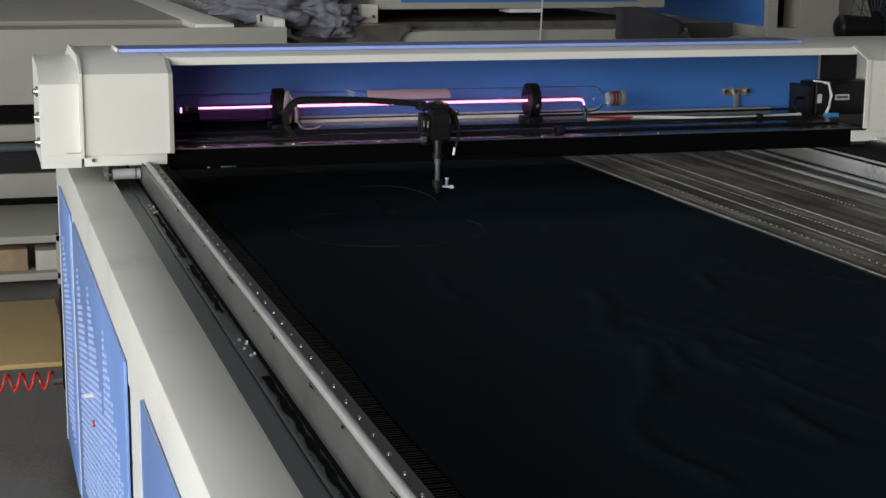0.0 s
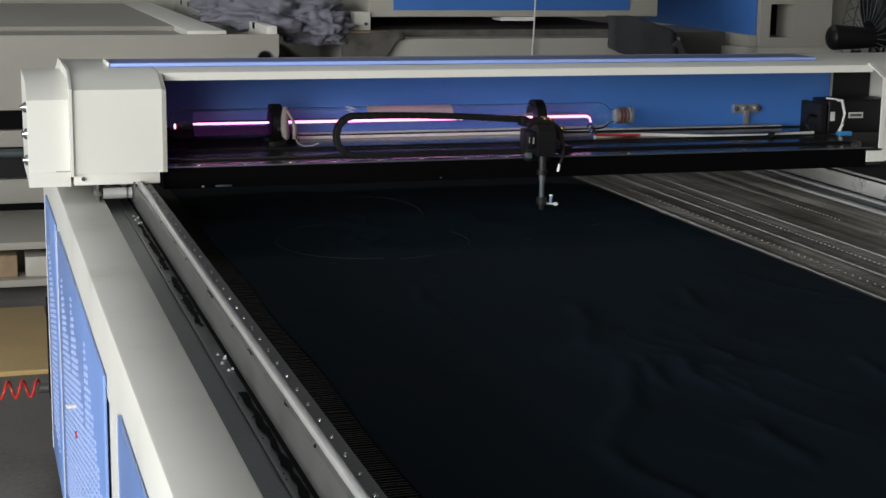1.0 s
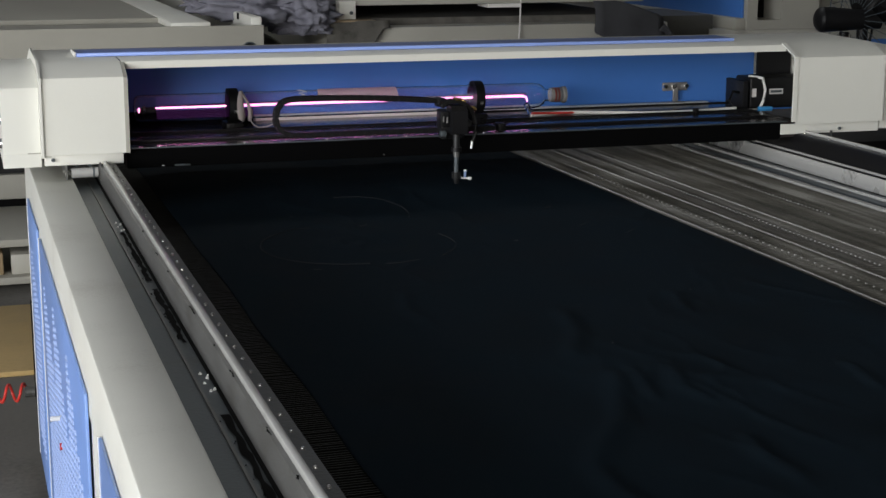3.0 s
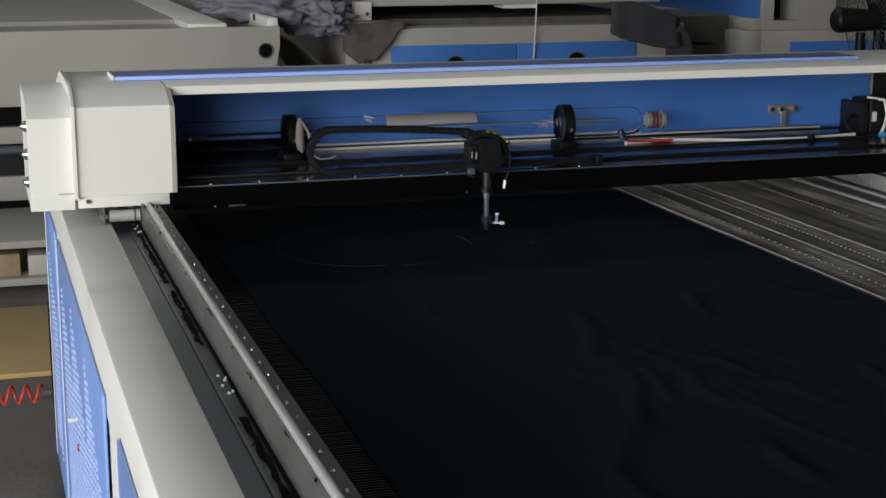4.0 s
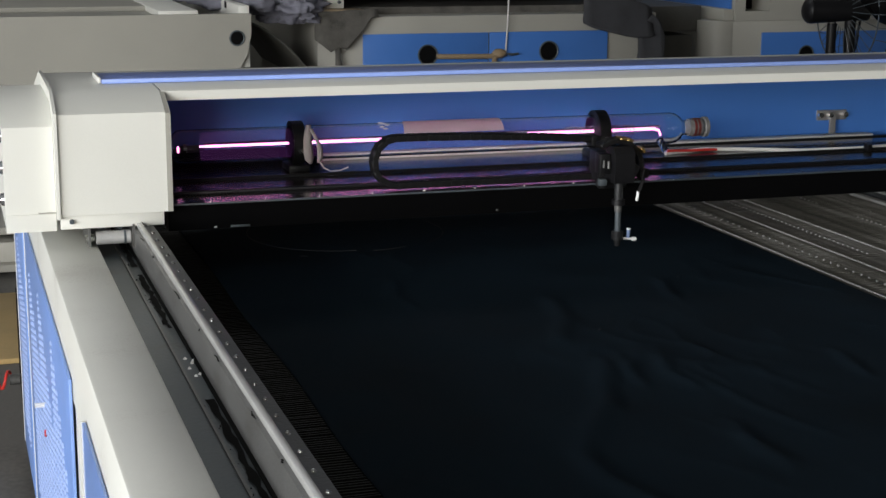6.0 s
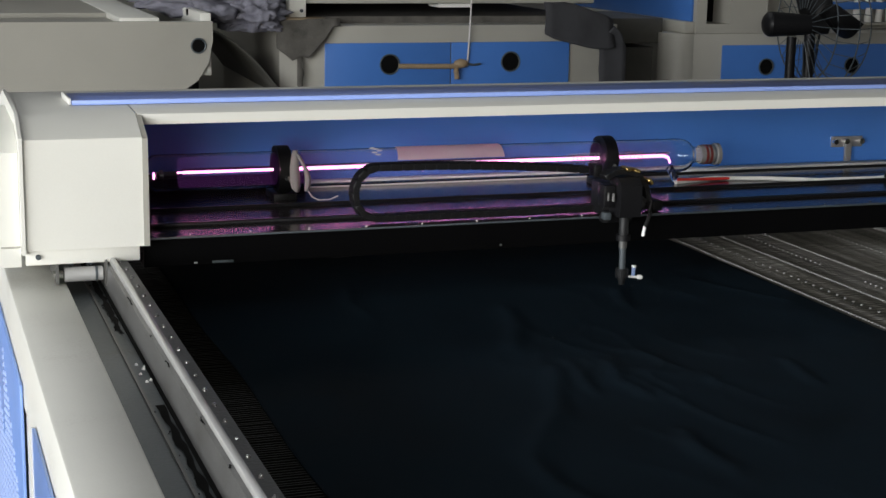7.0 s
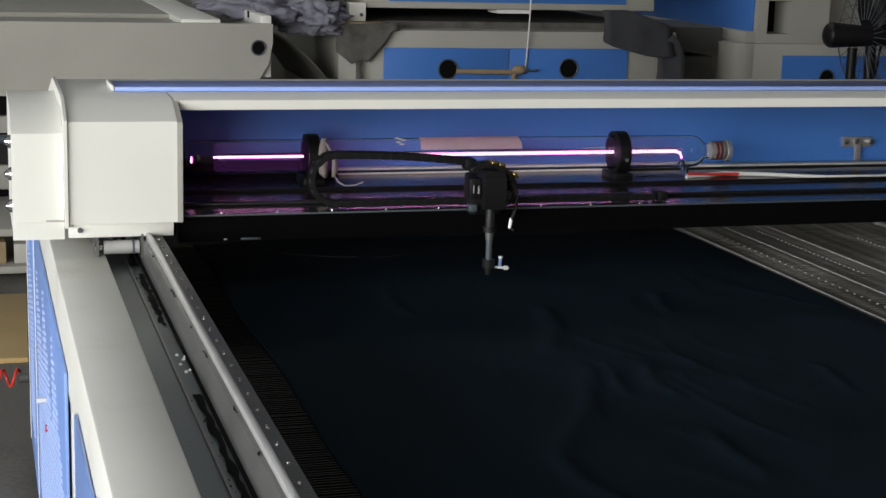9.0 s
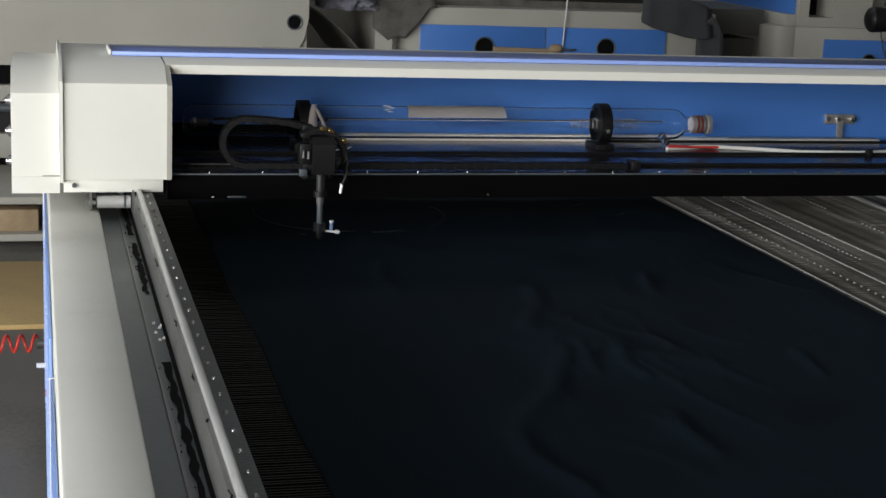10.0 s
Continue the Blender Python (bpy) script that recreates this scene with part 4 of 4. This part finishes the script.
tagged(part("floor_board", box(B(), -1.6, -0.11, 4.72, 5.62, 0.0, 0.018, bevel=0.004), BOARD), "tan plywood board lying on the floor", "board")

# made-up black box that keeps the region beyond the right frame dark
blocker = thing("dark_box", "black box added to hide the blue panel behind", "cabinet")
part("dark_box_body", box(B(), 2.45, 3.4, 4.3, 5.2, 0.05, 0.70, bevel=0.01), BLACK, blocker)
part("dark_box_base", box(B(), 2.5, 3.35, 4.35, 5.15, 0.0, 0.05), GAP, blocker)

# red coiled air hose with its coupling
hose = thing("air_hose_coil", "red coiled air hose with a grey coupling", "hose", (0.006, 0.006, 0.0106))
pts = [(-0.20 - 0.58 * i / 260, 3.95 + 0.023 * math.cos(i * 0.36), 0.165 + 0.023 * math.sin(i * 0.36)) for i in range(261)]
pts += [(-0.80, 3.95, 0.12), (-0.86, 3.95, 0.02), (-1.0, 3.95, 0.0), (-1.4, 3.9, -0.004)]
part("coil", tube_along(B(), pts, 0.0042, 8), RED, hose, "red plastic coil")
part("coupling", rod(B(), (-0.205, 3.95, 0.165), (-0.168, 3.95, 0.165), 0.015, seg=16), STEEL, hose, "grey metal coupling")

# second machine, facing us
m2 = thing("laser_machine", "cream laser machine with a blue front panel", "machine")
FM = 7.2
part("lower_body", box(B(), 1.42, 3.22, FM, 9.4, 0.05, 0.9055, bevel=0.006), CREAM_DARKER, m2, "darker cream lower cabinet")
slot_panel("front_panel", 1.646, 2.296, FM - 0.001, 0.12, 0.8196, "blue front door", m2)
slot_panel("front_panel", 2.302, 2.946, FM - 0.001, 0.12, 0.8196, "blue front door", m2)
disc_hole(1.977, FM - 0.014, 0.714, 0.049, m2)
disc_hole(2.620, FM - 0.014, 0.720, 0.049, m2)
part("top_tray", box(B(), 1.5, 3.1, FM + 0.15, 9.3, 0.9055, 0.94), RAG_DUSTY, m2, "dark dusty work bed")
up = part("upper_cover", box(B(), 1.573, 3.14, FM + 0.12, FM + 1.95, 1.005, 1.42, bevel=0.01), CREAM_DARKER, m2, "cream gantry cover")
slot_panel("upper_panel", 1.699, 2.972, FM + 0.119, 1.040, 1.36, "blue cover panel", up)
part("cover_bottom", box(B(), 2.28, 2.46, FM + 0.14, FM + 0.3, 0.985, 1.004), WHITE, up)
for x, y in ((1.537, FM + 0.10), (1.60, FM + 1.05), (3.0, FM + 0.16)):
    part("cover_foot", box(B(), x - 0.042, x + 0.042, y, y + 0.08, 0.9405, 1.03, bevel=0.004), CREAM, up)
    part("foot_bolt", rod(B(), (x + 0.018, y + 0.002, 0.972), (x + 0.018, y - 0.008, 0.972), 0.009, seg=10), STEEL_DARK, up)
part("bed_ledge", box(B(), 1.435, 1.66, FM - 0.005, FM + 0.149, 0.9060, 0.9400, bevel=0.004), WOOD, m2, "tan ledge under the cover's foot")
# branch-like cord handle tied to the door
cord = thing("hanging_cord", "thin pale cord hanging before the blue door", "cord")
part("cord_line", tube_along(B(), [(2.385, FM - 0.02, 0.70), (2.392, FM - 0.03, 0.9), (2.398, FM - 0.03, 1.1), (2.40, FM - 0.03, 1.5), (2.40, FM - 0.03, 5.9)], 0.0045, 6), PAPER, cord)
part("cord_stick", tube_along(B(), [(2.02, FM - 0.02, 0.705), (2.15, FM - 0.035, 0.704), (2.30, FM - 0.035, 0.702), (2.36, FM - 0.03, 0.716)], 0.013, 8), WOOD, cord, "brown wooden stick")
part("cord_knot", ball(B(), (2.345, FM - 0.035, 0.715), 0.030, 10, (1.3, 0.6, 0.8)), WOOD, cord)
part("cord_tail", tube_along(B(), [(2.325, FM - 0.035, 0.705), (2.318, FM - 0.04, 0.68), (2.325, FM - 0.035, 0.640)], 0.014, 7), WOOD, cord)
part("cord_tail", tube_along(B(), [(2.36, FM - 0.035, 0.720), (2.41, FM - 0.04, 0.708), (2.45, FM - 0.03, 0.712)], 0.006, 6), STEEL_DARK, cord)


def crumple(name, cx, cy, cz, sx, sy, sz, material, label, category, seed, sub=4, rough=0.35, freq=2.2):
    bm = B()
    bmesh.ops.create_icosphere(bm, subdivisions=sub, radius=1)
    for v in bm.verts:
        p = v.co.copy() * freq + Vector((seed * 7.3, seed * 3.1, 0))
        k = 1 + rough * noise.noise(p) + rough * 0.6 * abs(noise.noise(p * 2.3)) + rough * 0.25 * noise.noise(p * 6)
        v.co = Vector((v.co.x * sx * k, v.co.y * sy * k, max(v.co.z * k, -0.75) * sz))
    bmesh.ops.translate(bm, vec=(cx, cy, cz), verts=bm.verts[:])
    return tagged(part(name, bm, material, None, "", 180), label, category)


crumple("rag", 1.18, 7.5, 0.995, 0.26, 0.3, 0.10, RAG_GREY, "crumpled grey rags on the machine corner", "rags", 1, 5, 0.6, 2.6)
crumple("rag", 1.30, 7.24, 0.945, 0.13, 0.13, 0.085, RAG_GREY, "heap of pale grey rags over the edge", "rags", 2, 5, 0.6, 2.6)
crumple("rag", 1.02, 7.9, 1.02, 0.18, 0.25, 0.09, RAG_GREY, "grey folded rags behind the tray", "rags", 5, 5, 0.6, 2.6)


def drape(name, pts, y, depth, material, label, seed, wob=0.02):
    """Hanging cloth: an uneven outline in x, z with folds in y."""
    bm = B()
    n = len(pts)
    nz_ = 14
    grid = []
    for i in range(n):
        x, zt, zb = pts[i]
        col = []
        for j in range(nz_ + 1):
            k = j / nz_
            z = zt + (zb - zt) * k
            yy = y + depth * k + wob * noise.noise(Vector((x * 14, z * 6, seed)))
            col.append(bm.verts.new((x + 0.01 * noise.noise(Vector((x * 30, z * 20, seed))), yy, z)))
        grid.append(col)
    for a, b in zip(grid, grid[1:]):
        for j in range(nz_):
            bm.faces.new((a[j], b[j], b[j + 1], a[j + 1]))
    o = tagged(part(name, bm, material, None, "", 180), label, "cloth")
    o.modifiers.new("thickness", "SOLIDIFY").thickness = 0.006
    return o


drape("dusty_felt", [(1.40, 0.93, 0.80), (1.44, 0.935, 0.77), (1.48, 0.935, 0.74), (1.52, 0.935, 0.76), (1.56, 0.94, 0.75), (1.60, 0.94, 0.80), (1.64, 0.94, 0.84), (1.68, 0.94, 0.90), (1.72, 0.94, 0.9055)], 7.18, -0.02, RAG_DUSTY, "frayed dusty felt hanging over the edge", 3)
drape("dusty_felt", [(1.500, 0.80, 0.62), (1.515, 0.80, 0.60), (1.53, 0.80, 0.62)], 7.17, -0.01, RAG_DUSTY, "thin frayed strip of hanging felt", 4)
drape("dark_cloth", [(2.79, 1.02, 0.86), (2.84, 1.02, 0.835), (2.90, 1.02, 0.82), (2.96, 1.01, 0.805), (3.02, 0.99, 0.79), (3.08, 0.97, 0.782), (3.14, 0.95, 0.78), (3.18, 0.93, 0.79)], 7.17, -0.03, RAG_DARK, "charcoal cloth hanging over the machine edge", 6)
drape("dark_cloth", [(3.10, 0.80, 0.58), (3.14, 0.86, 0.58), (3.18, 0.90, 0.58), (3.22, 0.86, 0.58), (3.25, 0.79, 0.58)], 7.16, -0.01, RAG_DARK, "charcoal cloth tail hanging down", 9)
# curved dark conveyor chutes beside the lower cabinet
for x0, x1, nm in ((1.05, 1.45, 7),):
    bm = B()
    sgn = 1 if nm == 7 else -1
    xs = [x0 + (x1 - x0) * i / 12 for i in range(13)]
    a_, b_ = [], []
    for i, x in enumerate(xs):
        k = i / 12 if sgn > 0 else 1 - i / 12
        z = 0.90 - 0.36 * k ** 1.6 if nm == 7 else 0.86 - 0.34 * (1 - k) ** 0.4
        a_.append(bm.verts.new((x, 7.10, z)))
        b_.append(bm.verts.new((x, 8.6, z + 0.02)))
    for i in range(12):
        bm.faces.new((a_[i], a_[i + 1], b_[i + 1], b_[i]))
    o = tagged(part("conveyor_chute", bm, CHUTE, None, "", 60), "dark curved sheet chute between the machines", "chute")
    o.modifiers.new("thickness", "SOLIDIFY").thickness = 0.01

# third machine on the far right
m3 = thing("cutting_machine", "grey-cream machine with blue panels and a column", "machine")
part("side_panel", box(B(), 3.876, 3.892, 7.64, 9.6, 0.887, 1.70, bevel=0.003), BLUE, m3, "deep blue side panel")
part("side_sill", box(B(), 3.83, 3.893, 7.62, 9.6, 0.823, 0.886, bevel=0.004), CREAM_DARKER, m3)
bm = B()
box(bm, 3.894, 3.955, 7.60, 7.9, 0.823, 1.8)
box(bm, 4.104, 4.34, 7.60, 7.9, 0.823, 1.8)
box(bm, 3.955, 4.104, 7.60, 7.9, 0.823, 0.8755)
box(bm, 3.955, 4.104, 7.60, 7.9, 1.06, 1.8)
part("column", bm, CREAM_DARKER, m3, "cream column with a square opening")
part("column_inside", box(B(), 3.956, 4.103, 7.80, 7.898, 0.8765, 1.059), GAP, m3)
part("round_corner", rod(B(), (3.85, 7.715, 0.0), (3.85, 7.715, 0.822), 0.12, seg=32), CREAM_DARKER, m3, "rounded cream corner")
part("lower_body", box(B(), 3.87, 7.0, 7.60, 9.5, 0.05, 0.822, bevel=0.006), CREAM_DARKER, m3)
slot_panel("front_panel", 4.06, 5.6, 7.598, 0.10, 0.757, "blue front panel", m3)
part("upper_body", box(B(), 3.894, 7.0, 7.9, 9.5, 0.823, 1.7), CREAM_DARKER, m3)
disc_hole(4.34, 7.582, 0.634, 0.045, m3)
disc_hole(4.905, 7.582, 0.634, 0.045, m3)
part("blue_band", box(B(), 4.77, 6.2, 7.86, 7.899, 0.94, 0.985, bevel=0.003), BLUE, m3, "blue band across the upper body")
rack = part("peg_rack", box(B(), 5.05, 5.75, 7.80, 7.898, 0.850, 0.866, bevel=0.003), CREAM_DARKER, m3, "narrow rack with white bobbins")
for k in range(9):
    for z in (0.866, 0.985):
        part("bobbin", rod(B(), (5.09 + 0.075 * k, 7.84, z), (5.09 + 0.075 * k + (0.008 if k % 3 else -0.006), 7.84, z + 0.075 + 0.008 * (k % 2)), 0.022, 0.019, 12), WHITE, rack, "white bobbin")

feed = thing("feed_chute", "dark sheet-metal feed chute beside the machine", "chute")
part("chute_face", box(B(), 3.30, 3.76, 7.75, 8.4, 0.76, 0.90, bevel=0.004), CHUTE, feed, "dull dark chute plate")
part("chute_lip", box(B(), 3.28, 3.50, 7.70, 7.75, 0.745, 0.765, bevel=0.004), CREAM_DARKER, feed)
part("chute_leg", box(B(), 3.30, 3.40, 7.72, 7.8, 0.0, 0.745, bevel=0.004), CREAM_DARKER, feed)
part("chute_gap", box(B(), 3.41, 3.72, 7.78, 8.3, 0.0, 0.735), CHUTE, feed)

# pedestal fan
fan = thing("pedestal_fan", "black industrial pedestal fan with a wire guard", "fan", (4.25, 7.10, 0.0))
part("fan_base", rod(B(), (0, 0, 0), (0, 0, 0.04), 0.22, 0.2, 32), BLACK_MATT, fan)
part("fan_pole", rod(B(), (-0.05, 0, 0.04), (-0.05, 0, 0.84), 0.026, seg=16), BLACK, fan)
part("fan_pole", rod(B(), (0.055, -0.01, 0.04), (0.055, -0.01, 0.86), 0.030, seg=16), BLACK, fan)
part("fan_motor", rod(B(), (-0.16, 0.04, 0.905), (0.06, -0.02, 0.905), 0.068, 0.052, 28), BLACK, fan, "black fan motor housing")
part("motor_end", ball(B(), (-0.16, 0.04, 0.905), 0.0675, 20, (0.6, 1, 1)), BLACK, fan)
part("fan_hub", rod(B(), (0.06, -0.02, 0.905), (0.14, -0.04, 0.905), 0.05, seg=20), BLACK_MATT, fan)
for k in range(3):
    a = radians(50 + 120 * k)
    bm = B()
    c, s_ = math.cos(a), math.sin(a)
    pr = None
    for i in range(8):
        r = 0.04 + 0.26 * i / 7
        w = 0.02 + 0.07 * math.sin(math.pi * min(1, 0.15 + 0.8 * i / 7))
        tilt = 0.05
        cur = [bm.verts.new((0.12 + tilt * q, r * c * 1.0 - q * w * s_ - 0.03, 0.905 + r * s_ + q * w * c)) for q in (-1, 1)]
        if pr:
            bm.faces.new((pr[0], pr[1], cur[1], cur[0]))
        pr = cur
    o = part("fan_blade", bm, BLACK_MATT, fan, "", 60)
    o.modifiers.new("thickness", "SOLIDIFY").thickness = 0.004
for x, r in ((0.02, 0.30), (0.12, 0.35), (0.22, 0.30)):
    part("guard_ring", tube_along(B(), [(x, -0.03 + r * math.cos(q * math.pi / 24), 0.905 + r * math.sin(q * math.pi / 24)) for q in range(49)], 0.004, 6), STEEL_DARK, fan)
for k in range(28):
    a = 2 * math.pi * k / 28
    c, s_ = math.cos(a), math.sin(a)
    part("guard_wire", tube_along(B(), [(0.0, -0.03 + 0.09 * c, 0.905 + 0.09 * s_), (0.02, -0.03 + 0.30 * c, 0.905 + 0.30 * s_), (0.12, -0.03 + 0.35 * c, 0.905 + 0.35 * s_), (0.22, -0.03 + 0.30 * c, 0.905 + 0.30 * s_)], 0.0022, 5), STEEL_DARK, fan)

# far clutter along the end of the hall
for x0, x1, z0, z1, m, nm, lb in ((-3.0, -0.2, 1.0, 1.10, RED, "stacked_bar", "red steel bars stacked at the far wall"), (0.2, 1.6, 1.0, 1.08, RED, "stacked_bar", "red painted bar at the far wall"),
                                  (1.9, 2.6, 0, 1.25, BLACK_MATT, "crate", "black crate at the far wall"), (-5.0, -3.2, 0, 1.6, BLUE, "cabinet", "blue steel cabinet at the far wall")):
    y = 11.0
    tagged(part(nm, box(B(), x0, x1, y, y + 0.5, z0, z1, bevel=0.01), m), lb, nm.replace("_", " "))
tagged(part("dark_rack", box(B(), -3.4, 2.7, 11.0, 11.6, 0.0, 0.995, bevel=0.01), BLACK_MATT), "long black rack along the far wall", "rack")

motions()
